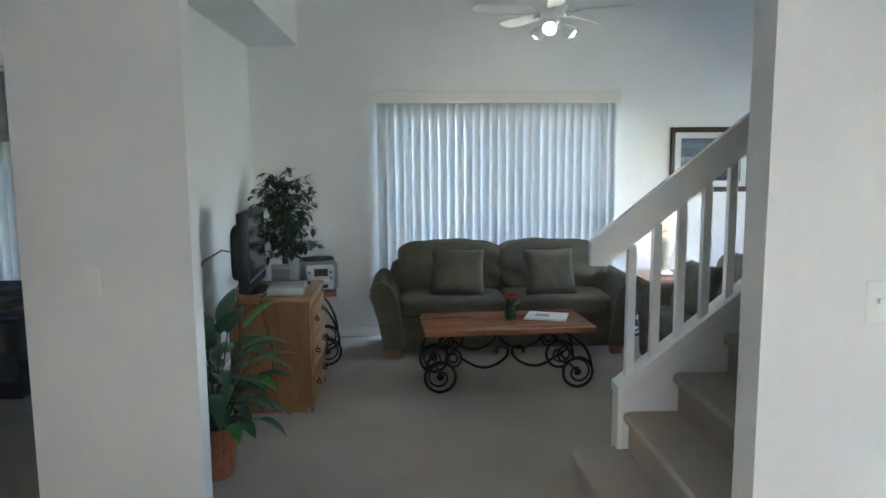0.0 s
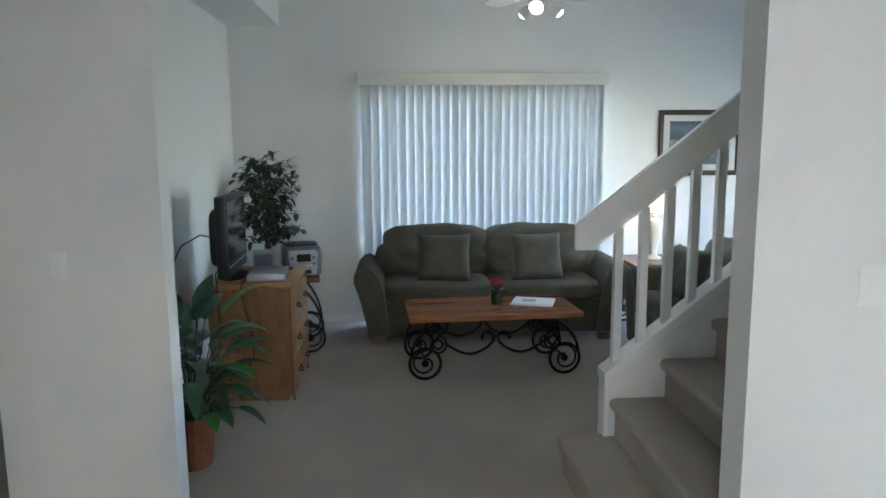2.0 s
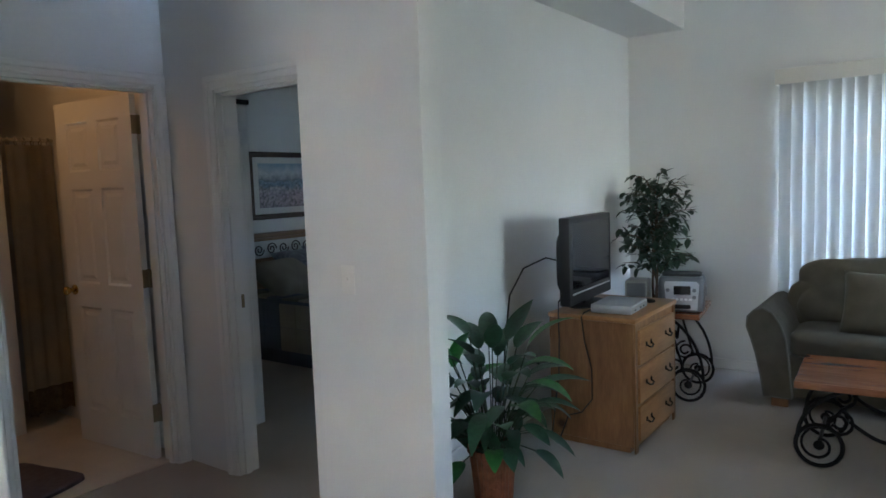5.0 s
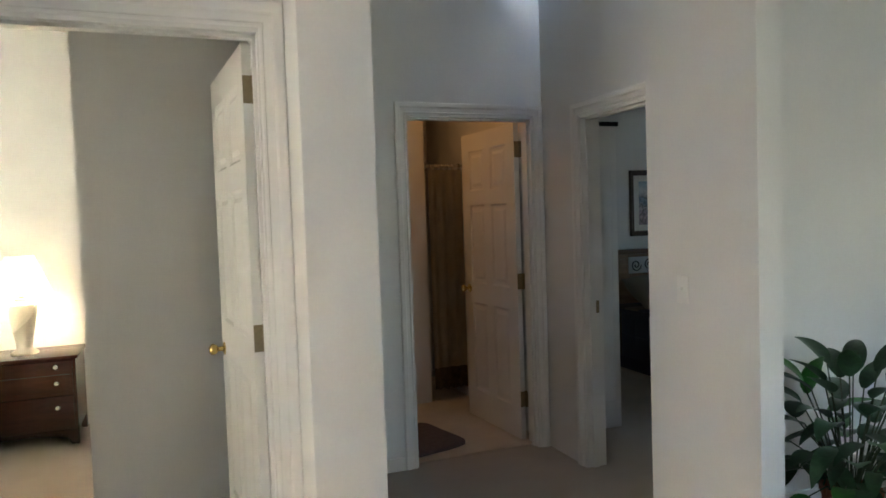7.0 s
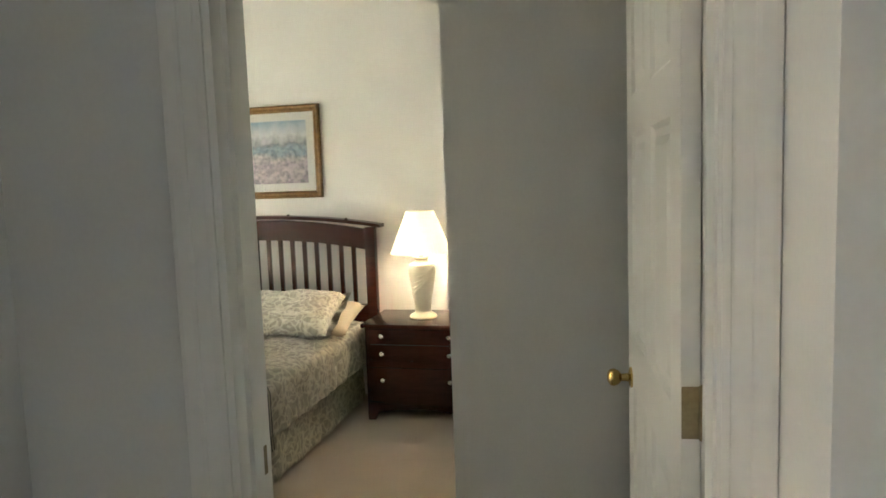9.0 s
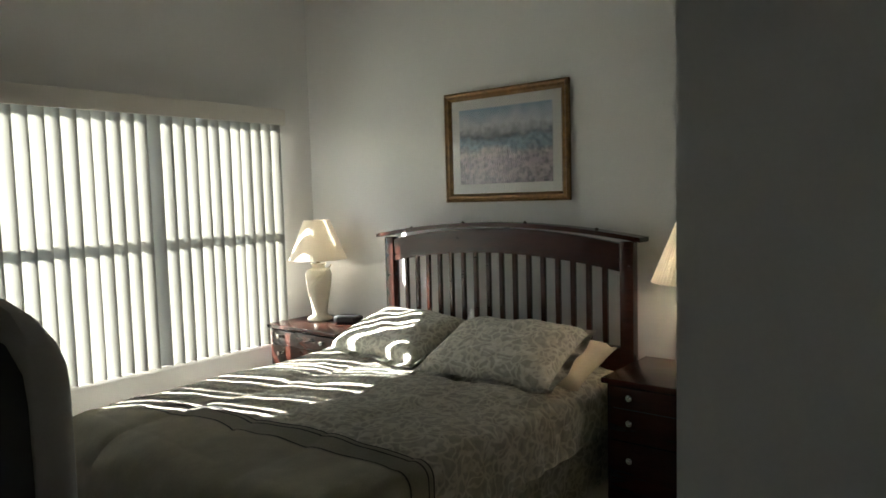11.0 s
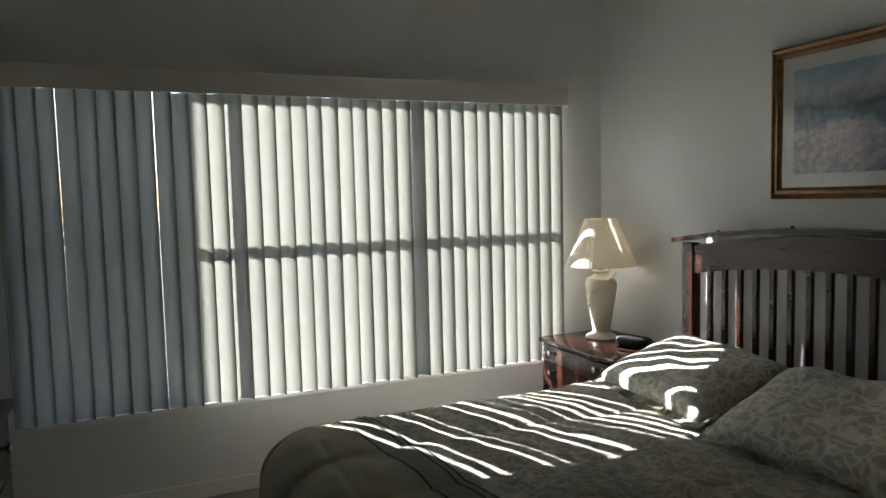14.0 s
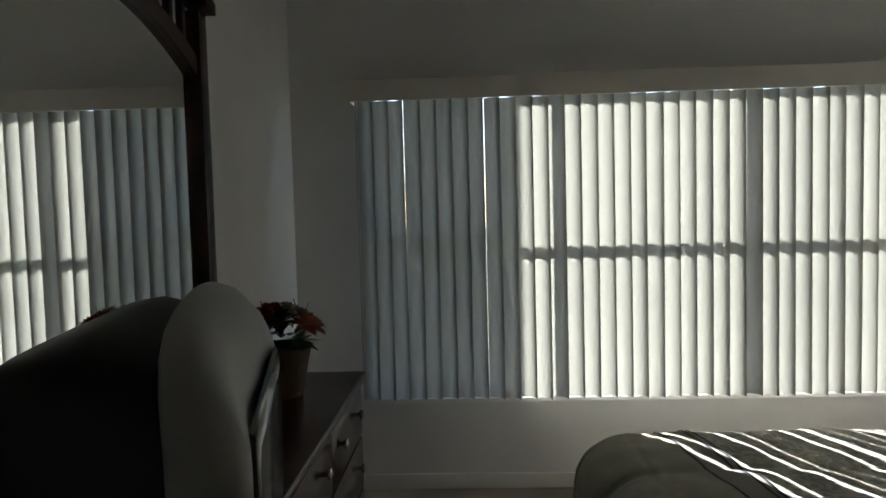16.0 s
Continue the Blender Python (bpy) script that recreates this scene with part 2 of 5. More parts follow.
SILVER = mat("silver_plastic", (0.42, 0.43, 0.45), 0.35, 0.3, var=0.06, bump=0.04)
DARK_SILVER = mat("dark_silver_plastic", (0.15, 0.155, 0.165), 0.38, 0.2, var=0.06, bump=0.04)
GREY = mat("grey_plastic", (0.30, 0.29, 0.27), 0.42, var=0.05, bump=0.06)
WHITE = mat("white_plastic", (0.78, 0.77, 0.73), 0.4, var=0.02, bump=0.02)
BRASS = mat("brass", (0.62, 0.44, 0.16), 0.22, 1.0, var=0.1, bump=0.02)
DULL_BRASS = mat("dull_brass", (0.30, 0.25, 0.16), 0.45, 0.9, var=0.15, bump=0.05)
NICKEL = mat("nickel", (0.62, 0.60, 0.56), 0.22, 1.0, var=0.05, bump=0.0)
CERAMIC = mat("cream_ceramic", (0.72, 0.66, 0.53), 0.28, var=0.04, bump=0.05)
SHADE = mat("pleated_shade", (0.84, 0.79, 0.69), 0.8, var=0.04, bump=0.1, translucent=0.5)
LEAF = mat("leaf_green", (0.026, 0.075, 0.036), 0.33, var=0.45, scale=14, grain=60, bump=0.15)
LEAF_PALE = mat("leaf_pale", (0.06, 0.24, 0.045), 0.35, var=0.35, scale=16, grain=50, bump=0.15, second=(0.02, 0.10, 0.025))
LEAF_STEM = mat("leaf_stem", (0.03, 0.05, 0.02), 0.5, var=0.2, bump=0.1)
FICUS = mat("ficus_leaf", (0.028, 0.060, 0.024), 0.4, var=0.5, scale=30, grain=80, bump=0.1, second=(0.012, 0.028, 0.014))
BARK = mat("bark", (0.10, 0.065, 0.04), 0.85, var=0.3, scale=20, bump=0.6)
WICKER = mat("wicker", (0.22, 0.075, 0.035), 0.6, var=0.35, scale=25, bump=0.4)
EARTH = mat("moss", (0.045, 0.035, 0.025), 0.95, var=0.4, scale=40, bump=0.8)
CORD = mat("cord_rubber", (0.012, 0.012, 0.012), 0.5, bump=0.0)
PAPER = mat("paper", (0.74, 0.75, 0.76), 0.6, var=0.05, bump=0.02)
RED = mat("red_petal", (0.36, 0.025, 0.018), 0.55, var=0.4, scale=50, bump=0.1)
GREENGLASS = mat("green_glass", (0.03, 0.05, 0.02), 0.1, var=0.2, bump=0.0)
GILT = mat("gilt_wood", (0.21, 0.115, 0.04), 0.35, 0.35, var=0.45, scale=35, grain=160, bump=0.4)
DARKFRAME = mat("dark_frame", (0.05, 0.028, 0.017), 0.4, var=0.3, scale=20, bump=0.1)
MATBOARD = mat("mat_board", (0.66, 0.66, 0.63), 0.8, var=0.02, bump=0.02)
BEDDING = damask("damask_bedding", (0.40, 0.38, 0.315), (0.60, 0.575, 0.48), 10.0)
BED_BAND = mat("taupe_band", (0.38, 0.36, 0.295), 0.85, var=0.15, bump=0.2)
BED_SAGE = mat("sage_border", (0.50, 0.47, 0.365), 0.8, var=0.14, scale=12, grain=200, bump=0.25)
SHEET = mat("cream_sheet", (0.55, 0.48, 0.36), 0.85, var=0.06, bump=0.1)
NAVY = mat("navy_band", (0.03, 0.033, 0.045), 0.8, bump=0.1)
BLUE = damask("blue_pillow_cloth", (0.06, 0.075, 0.10), (0.11, 0.13, 0.16), 7.0)
QUILT_A = mat("quilt_olive", (0.075, 0.065, 0.04), 0.9, bump=0.3)
QUILT_B = mat("quilt_tan", (0.17, 0.14, 0.10), 0.9, bump=0.3)
QUILT_C = mat("quilt_slate", (0.05, 0.055, 0.065), 0.9, bump=0.3)
CURTAIN = mat("shower_curtain", (0.74, 0.66, 0.52), 0.7, var=0.1, bump=0.1, translucent=0.2)
HEM = mat("curtain_hem", (0.16, 0.13, 0.07), 0.8, var=0.5, scale=22, grain=90, bump=0.1, second=(0.40, 0.32, 0.20))
RUG = mat("bath_rug", (0.13, 0.11, 0.13), 0.95, var=0.2, scale=30, grain=300, bump=0.8)
STUCCO = mat("stucco", (0.55, 0.50, 0.42), 0.9, var=0.08, grain=60, bump=0.6)
GRASS = mat("lawn", (0.055, 0.062, 0.040), 0.95, var=0.3, scale=1.5, grain=30, bump=0.6)
BULB = mat("frosted_bulb", (1.0, 0.93, 0.80), 0.4, var=0.0, bump=0.0, emit=1.0)
MIRROR = mat("mirror_silver", (0.86, 0.87, 0.87), 0.015, 1.0, var=0.0, bump=0.0)
PANE = glass_mat("clear_glass")
LANDSCAPE = print_mat("lake_print", [(0.0, (0.36, 0.31, 0.35)), (0.16, (0.52, 0.44, 0.46)), (0.30, (0.46, 0.38, 0.44)), (0.42, (0.60, 0.54, 0.54)), (0.50, (0.24, 0.33, 0.42)), (0.58, (0.30, 0.40, 0.50)), (0.61, (0.20, 0.23, 0.28)), (0.68, (0.46, 0.47, 0.52)), (0.78, (0.62, 0.64, 0.66)), (1.0, (0.26, 0.38, 0.52))], 9)
FLORAL = print_mat("lily_print", [(0.0, (0.03, 0.04, 0.07)), (0.35, (0.05, 0.07, 0.12)), (0.5, (0.40, 0.42, 0.42)), (0.6, (0.05, 0.07, 0.10)), (0.85, (0.12, 0.15, 0.22)), (1.0, (0.03, 0.04, 0.08))], 11)

# ---- mesh helpers ----


def finish(name, bm, material, smooth=None):
    me = bpy.data.meshes.new(name)
    bmesh.ops.recalc_face_normals(bm, faces=bm.faces)
    bm.to_mesh(me)
    bm.free()
    me.materials.append(material)
    if smooth:
        me.shade_smooth()
        if smooth < 180:
            me.set_sharp_from_angle(angle=radians(smooth))
    return me


def part(name, bm, material, parent=None, label="", smooth=40):
    ob = new(name, finish(name, bm, material, smooth))
    if parent:
        ob.parent = parent
    return tagged(ob, label)


def thing(name, x, y, z, rz=0.0, label="", category="", group=""):
    ob = new(name)
    ob.empty_display_size = 0.1
    ob.matrix_world = pose(x, y, z, 0, 0, rz)
    return tagged(ob, label, category, group)


def box(bm, x0, x1, y0, y1, z0, z1, bevel=0.0, segs=2):
    vs = [bm.verts.new((x, y, z)) for z in (z0, z1) for y in (y0, y1) for x in (x0, x1)]
    fs = [bm.faces.new([vs[i] for i in q]) for q in ((0, 2, 3, 1), (4, 5, 7, 6), (0, 1, 5, 4), (2, 6, 7, 3), (0, 4, 6, 2), (1, 3, 7, 5))]
    if bevel:
        es = {e for f in fs for e in f.edges}
        bmesh.ops.bevel(bm, geom=list(es), offset=bevel, segments=segs, profile=0.5, affect="EDGES")
    return bm


def bx(*a, **k):
    return box(bmesh.new(), *a, **k)


def lathe(bm, profile, n=24, cx=0.0, cy=0.0, flute=0.0, flutes=24):
    rings = []
    for r, z in profile:
        ring = []
        for i in range(n):
            a = 2 * math.pi * i / n
            rr = r * (1 + flute * math.cos(a * flutes))
            ring.append(bm.verts.new((cx + rr * math.cos(a), cy + rr * math.sin(a), z)))
        rings.append(ring)
    for a, b in zip(rings, rings[1:]):
        for i in range(n):
            bm.faces.new((a[i], a[(i + 1) % n], b[(i + 1) % n], b[i]))
    if profile[0][0] > 1e-4:
        bm.faces.new(rings[0][::-1])
    if profile[-1][0] > 1e-4:
        bm.faces.new(rings[-1])
    return bm


def tube(bm, pts, r, n=7, taper=1.0):
    pts = [Vector(p) for p in pts]
    rings, side = [], None
    for i, p in enumerate(pts):
        d = (pts[min(i + 1, len(pts) - 1)] - pts[max(i - 1, 0)]).normalized()
        if side is None:
            side = d.cross(Vector((0, 0, 1)) if abs(d.z) < 0.9 else Vector((1, 0, 0))).normalized()
        side = (side - d * side.dot(d)).normalized()
        up = d.cross(side)
        rr = r * (1 + (taper - 1) * i / max(1, len(pts) - 1))
        rings.append([bm.verts.new(p + rr * (math.cos(2 * math.pi * k / n) * side + math.sin(2 * math.pi * k / n) * up)) for k in range(n)])
    for a, b in zip(rings, rings[1:]):
        for k in range(n):
            bm.faces.new((a[k], a[(k + 1) % n], b[(k + 1) % n], b[k]))
    bm.faces.new(rings[0][::-1])
    bm.faces.new(rings[-1])
    return bm


def loft(bm, rings):
    """Closed rings of equal count joined end to end, with caps."""
    vs = [[bm.verts.new(p) for p in ring] for ring in rings]
    n = len(vs[0])
    for a, b in zip(vs, vs[1:]):
        for i in range(n):
            bm.faces.new((a[i], a[(i + 1) % n], b[(i + 1) % n], b[i]))
    bm.faces.new(vs[0][::-1])
    bm.faces.new(vs[-1])
    return bm


def prism(bm, outline, axis, a, b):
    """An outline of (u, v) pushed from a to b along an axis: x -> (y, z), y -> (x, z), z -> (x, y)."""
    put = {"x": lambda u, v, w: (w, u, v), "y": lambda u, v, w: (u, w, v), "z": lambda u, v, w: (u, v, w)}[axis]
    return loft(bm, [[put(u, v, w) for u, v in outline] for w in (a, b)])


def cushion(w, d, h, power=5.0, n=14, lump=0.006, seed=0):
    """A plump rounded block, centred, standing on z = 0."""
    bm = bmesh.new()
    bmesh.ops.create_cube(bm, size=2.0)
    bmesh.ops.subdivide_edges(bm, edges=bm.edges[:], cuts=n, use_grid_fill=True)
    for v in bm.verts:
        c = v.co
        k = (abs(c.x) ** power + abs(c.y) ** power + abs(c.z) ** power) ** (1 / power)
        p = c / k * 1.0
        off = noise.noise(Vector((p.x * 2.2 + seed, p.y * 2.2, p.z * 2.2))) * lump
        v.co = Vector((p.x * w / 2, p.y * d / 2, (p.z + 1) * h / 2)) + p.normalized() * off
    return bm


def pillow(w, h, t, n=18, seed=0, lump=0.012):
    """A soft pillow lying flat, with pinched corners."""
    bm = bmesh.new()
    for s in (1, -1):
        grid = []
        for j in range(n + 1):
            row = []
            for i in range(n + 1):
                u, v = 2 * i / n - 1, 2 * j / n - 1
                full = max(0.0, (1 - u ** 4) * (1 - v ** 4)) ** 0.45
                pull = 1 - 0.07 * (1 - abs(u) ** 2) * abs(v) ** 3
                pull2 = 1 - 0.07 * (1 - abs(v) ** 2) * abs(u) ** 3
                z = s * t / 2 * full + lump * full * noise.noise(Vector((u * 2.5 + seed, v * 2.5, s)))
                row.append(bm.verts.new((u * w / 2 * pull2, v * h / 2 * pull, z)))
            grid.append(row)
        for j in range(n):
            for i in range(n):
                q = (grid[j][i], grid[j][i + 1], grid[j + 1][i + 1], grid[j + 1][i])
                bm.faces.new(q if s > 0 else q[::-1])
    bmesh.ops.remove_doubles(bm, verts=bm.verts[:], dist=0.0005)
    return bm


def spiral(cx, cz, r0, r1, a0, turns, y=0.0, n=22):
    """Points of a scroll in the x-z plane."""
    return [(cx + (r0 + (r1 - r0) * i / n) * math.cos(a0 + turns * 2 * math.pi * i / n), y,
             cz + (r0 + (r1 - r0) * i / n) * math.sin(a0 + turns * 2 * math.pi * i / n)) for i in range(n + 1)]


def structure(name, boxes, material, label=""):
    bm = bmesh.new()
    for b in boxes:
        box(bm, *b)
    return tagged(part(name, bm, material, smooth=None), label, kind="structure")

# ---- structure ----
LC, HC, BC, LEDGE = 4.3, 2.9, 2.9, 2.6       # ceilings: living room, hall, bedroom
structure("floor", [(-4.6, 5.0, -2.7, 7.2, -0.12, 0.0)], CARPET, "worn beige wall-to-wall carpet through the rooms")
structure("floor_bathroom", [(-4.55, -2.52, 2.10, 3.49, 0.0, 0.008)], TILE, "cream tiled bathroom floor")
structure("ground", [(-60, 60, -60, 60, -0.6, -0.15)], GRASS, "mown lawn outside the house")

# living room
structure("wall_north", [(-1.26, -0.02, 6.78, 6.93, 0, LC), (2.12, 5.0, 6.78, 6.93, 0, LC), (-0.02, 2.12, 6.78, 6.93, 2.08, LC)], PAINT, "off-white living room wall with a wide patio opening")
structure("wall_west_living", [(-1.26, -1.14, 3.45, 6.78, 0, LEDGE)], PAINT, "off-white living room wall")
structure("plant_ledge", [(-1.26, -0.70, 3.458, 6.78, LEDGE, LC)], PAINT, "off-white boxed-out wall above the living room")
# out of view; its opening is added to let the side fill in
structure("wall_east_living", [(4.7, 4.85, 2.5, 4.6, 0, LC), (4.7, 4.85, 5.8, 6.78, 0, LC), (4.7, 4.85, 4.6, 5.8, 0, 0.9), (4.7, 4.85, 4.6, 5.8, 2.0, LC)], PAINT, "off-white living room side wall with an opening added for fill light")
# unseen blocker, added to keep direct sun out of the side opening
structure("wall_sun_block_east", [(5.2, 9.5, 0.4, 0.9, -0.15, 9.5)], STUCCO, "unseen tan stucco wall added outside to block the sun")
structure("wall_south_upper", [(-1.26, 4.85, 3.30, 3.455, HC + 0.1, LC)], PAINT, "off-white wall above the hall opening")
structure("ceiling_living", [(-1.26, 4.85, 3.3, 6.93, LC, LC + 0.1)], CEIL, "white textured living room ceiling")
structure("wall_stair", [(1.252, 4.85, 2.364, 2.49, 0, HC)], PAINT, "off-white wall beside the stairs")

# hall
structure("wall_pier", [(-1.20, -0.605, 3.335, 3.450, 0, HC)], PAINT, "off-white end wall between hall and living room")
structure("wall_second_bedroom", [(-2.45, -2.03, 3.49, 3.61, 0, HC), (-1.32, -1.14, 3.452, 3.61, 0, HC), (-2.03, -1.32, 3.49, 3.61, 2.0, HC), (-1.32, -1.205, 3.40, 3.45, 0, HC)], PAINT, "off-white hall wall with a bedroom doorway")
structure("wall_bathroom", [(-2.57, -2.45, 1.98, 2.60, 0, HC), (-2.57, -2.45, 3.425, 3.61, 0, HC), (-2.57, -2.45, 2.60, 3.425, 2.055, HC)], PAINT, "off-white hall wall with a bathroom doorway")
structure("wall_closet_block", [(-2.45, -0.862, 1.86, 1.98, 0, HC), (-1.25, -0.862, 1.742, 1.86, 0, HC)], PAINT, "off-white return wall between two doors")
structure("wall_bedroom_door", [(-1.25, -1.13, 0.16, 0.76, 0, BC), (-1.25, -1.13, 1.665, 1.742, 0, BC), (-1.25, -1.13, 0.76, 1.665, 2.125, BC)], PAINT, "off-white wall with the bedroom doorway")
# first return is lengthened out of view to keep entry light off the door wall
structure("wall_entry", [(-1.13, -0.15, 0.16, 0.28, 0, HC), (-0.27, -0.15, -0.60, 0.16, 0, HC), (-0.27, 0.12, -0.72, -0.60, 0, HC), (1.08, 2.4, -0.72, -0.60, 0, HC), (0.12, 1.08, -0.72, -0.60, 2.1, HC), (2.28, 2.4, -0.60, 2.364, 0, HC)], PAINT, "plain off-white entry walls with a return lengthened to block light")
structure("ceiling_hall", [(-2.57, 4.85, -0.72, 3.45, HC, HC + 0.1)], CEIL, "white textured hall ceiling")

# bathroom and second bedroom
structure("wall_bathroom_inner", [(-4.67, -4.55, 1.98, 3.61, 0, HC), (-4.55, -2.57, 1.98, 2.10, 0, HC), (-4.55, -2.57, 3.49, 3.61, 0, HC)], PAINT, "plain painted bathroom walls")
structure("wall_tub_alcove", [(-4.55, -3.735, 2.10, 3.17, 0, HC)], PAINT, "painted wall beside the tub alcove")
structure("ceiling_bathroom", [(-4.67, -2.57, 1.98, 3.61, HC, HC + 0.1)], CEIL, "white bathroom ceiling")
structure("wall_second_bedroom_head", [(-4.55, -4.40, 3.61, 7.15, 0, HC)], PAINT, "off-white wall behind the second bed")
structure("wall_second_bedroom_window", [(-4.40, -3.95, 7.0, 7.15, 0, HC), (-2.05, -1.26, 7.0, 7.15, 0, HC), (-3.95, -2.05, 7.0, 7.15, 0, 0.45), (-3.95, -2.05, 7.0, 7.15, 1.80, HC)], PAINT, "off-white wall with the second bedroom window")
structure("wall_closet", [(-2.70, -2.58, 3.61, 4.12, 0, HC)], PAINT, "off-white closet wall")
structure("wall_closet_front", [(-4.40, -2.70, 4.02, 4.12, 0, HC)], PAINT, "off-white closet front")
structure("ceiling_second_bedroom", [(-4.55, -1.26, 3.61, 7.15, HC, HC + 0.1)], CEIL, "white bedroom ceiling")

# main bedroom
structure("wall_bedroom_window", [(-4.55, -4.08, -2.60, -2.50, 0, BC), (-1.32, -0.85, -2.60, -2.50, 0, BC), (-4.08, -1.32, -2.60, -2.50, 0, 0.46), (-4.08, -1.32, -2.60, -2.50, 2.045, BC)], PAINT, "off-white bedroom wall with a wide window")
structure("wall_bedroom_head", [(-4.55, -4.41, -2.50, 0.933, 0, BC)], PAINT, "off-white wall behind the bed")
structure("wall_bedroom_north", [(-4.55, -2.31, 0.933, 1.05, 0, BC), (-2.43, -2.31, 1.05, 1.86, 0, BC)], PAINT, "off-white wall that juts out beside the bedroom door")
structure("wall_bedroom_entry", [(-2.31, -1.25, 1.742, 1.855, 0, BC)], PAINT, "off-white wall behind the open bedroom door")
structure("wall_bedroom_east", [(-0.98, -0.85, -2.50, 0.16, 0, BC)], PAINT, "off-white wall behind the dresser")
structure("ceiling_bedroom", [(-4.55, -0.85, -2.60, 1.86, BC, BC + 0.1)], CEIL, "white textured bedroom ceiling")
# added blocker: shades one end of the bedroom blinds and the entry opening
structure("wall_sun_block_south", [(-0.97, 4.0, -5.2, -3.35, -0.15, 9.0)], STUCCO, "tan stucco block added outside to shade the window's end and the entry")


def casing(name, axis, at, face, a, b, top, width=0.085, thick=0.018):
    """Moulded trim round a doorway: one colonial profile run up, across and down, mitred at the corners."""
    bm = bmesh.new()
    prof = [(0.0, 0.0), (0.0, 0.50), (0.06, 0.60), (0.14, 0.60), (0.17, 0.45), (0.22, 0.42), (0.40, 0.52), (0.52, 0.62), (0.55, 0.85), (0.62, 1.0), (0.86, 1.05), (0.96, 0.98), (1.0, 0.80), (1.0, 0.0)]
    rows = []
    for u, su, z, sz in ((a, -1, 0, 0), (a, -1, top, 1), (b, 1, top, 1), (b, 1, 0, 0)):
        row = []
        for k, d in prof:
            uu, dd, zz = u + su * k * width, at + face * d * thick, z + sz * k * width
            row.append(bm.verts.new((dd, uu, zz) if axis == "x" else (uu, dd, zz)))
        rows.append(row)
    for p, q in zip(rows, rows[1:]):
        for i in range(len(prof) - 1):
            bm.faces.new((p[i], p[i + 1], q[i + 1], q[i]))
    return tagged(part(name, bm, TRIM, smooth=None), "white painted door casing with moulded profile", kind="structure")


casing("trim_bedroom_door", "x", -1.13, 1, 0.76, 1.656, 2.125)
casing("trim_bathroom_door", "x", -2.45, 1, 2.605, 3.42, 2.055, 0.065)
casing("trim_second_bedroom_door", "y", 3.49, -1, -2.025, -1.32, 2.0, 0.07)


def jamb(name, axis, lo, hi, a, b, top, stop):
    """Lining of a doorway with a door stop; stop is the middle of the stop along the wall's thickness."""
    bm = bmesh.new()
    for u0, u1, z0, z1 in ((a - 0.001, a + 0.016, 0, top), (b - 0.016, b + 0.001, 0, top), (a, b, top - 0.016, top + 0.001)):
        box(bm, *((lo, hi, u0, u1) if axis == "x" else (u0, u1, lo, hi)), z0, z1)
    for u0, u1, z0, z1 in ((a + 0.016, a + 0.028, 0, top - 0.016), (b - 0.028, b - 0.016, 0, top - 0.016), (a + 0.016, b - 0.016, top - 0.028, top - 0.016)):
        box(bm, *((stop - 0.018, stop + 0.018, u0, u1) if axis == "x" else (u0, u1, stop - 0.018, stop + 0.018)), z0, z1)
    return tagged(part(name, bm, TRIM, smooth=None), "white painted door lining", kind="structure")


jamb("trim_bedroom_jamb", "x", -1.255, -1.128, 0.76, 1.665, 2.125, -1.185)
jamb("trim_bathroom_jamb", "x", -2.575, -2.448, 2.60, 3.425, 2.055, -2.50)
jamb("trim_second_bedroom_jamb", "y", 3.488, 3.612, -2.03, -1.32, 2.0, 3.54)


def skirting(name, runs):
    bm = bmesh.new()
    for x0, x1, y0, y1 in runs:
        box(bm, x0, x1, y0, y1, 0, 0.078, bevel=0.004, segs=2)
    return tagged(part(name, bm, TRIM, smooth=None), "white painted baseboard", kind="structure")


skirting("baseboard_living", [(-1.14, -0.03, 6.765, 6.782), (2.13, 4.7, 6.765, 6.782), (-1.142, -1.125, 3.452, 6.765)])
skirting("baseboard_hall", [(-1.20, -0.605, 3.321, 3.337), (-0.607, -0.591, 3.337, 3.452), (-0.864, -0.848, 1.742, 1.98), (1.252, 2.28, 2.350, 2.366), (1.238, 1.254, 2.366, 2.492), (-1.132, -1.116, 0.28, 0.672), (-2.452, -2.436, 1.98, 2.535)])
skirting("baseboard_bedroom", [(-4.41, -0.98, -2.502, -2.486), (-4.412, -4.396, -2.486, 0.933), (-4.396, -2.31, 0.919, 0.935), (-2.312, -2.296, 0.933, 1.742)])


# ---- windows with vertical blinds ----
def slat_mesh(name, width, height, bow, material):
    bm = bmesh.new()
    n = 6
    rings = []
    for i in range(n + 1):
        u = -width / 2 + width * i / n
        d = bow * (1 - (2 * i / n - 1) ** 2)
        rings.append([bm.verts.new((u, d + o, z)) for o, z in ((-0.0005, 0.0), (-0.0005, height), (0.0005, height), (0.0005, 0.0))])
    for a, b in zip(rings, rings[1:]):
        for k in range(4):
            bm.faces.new((a[k], a[(k + 1) % 4], b[(k + 1) % 4], b[k]))
    bm.faces.new(rings[0][::-1])
    bm.faces.new(rings[-1])
    return finish(name, bm, material, 60)


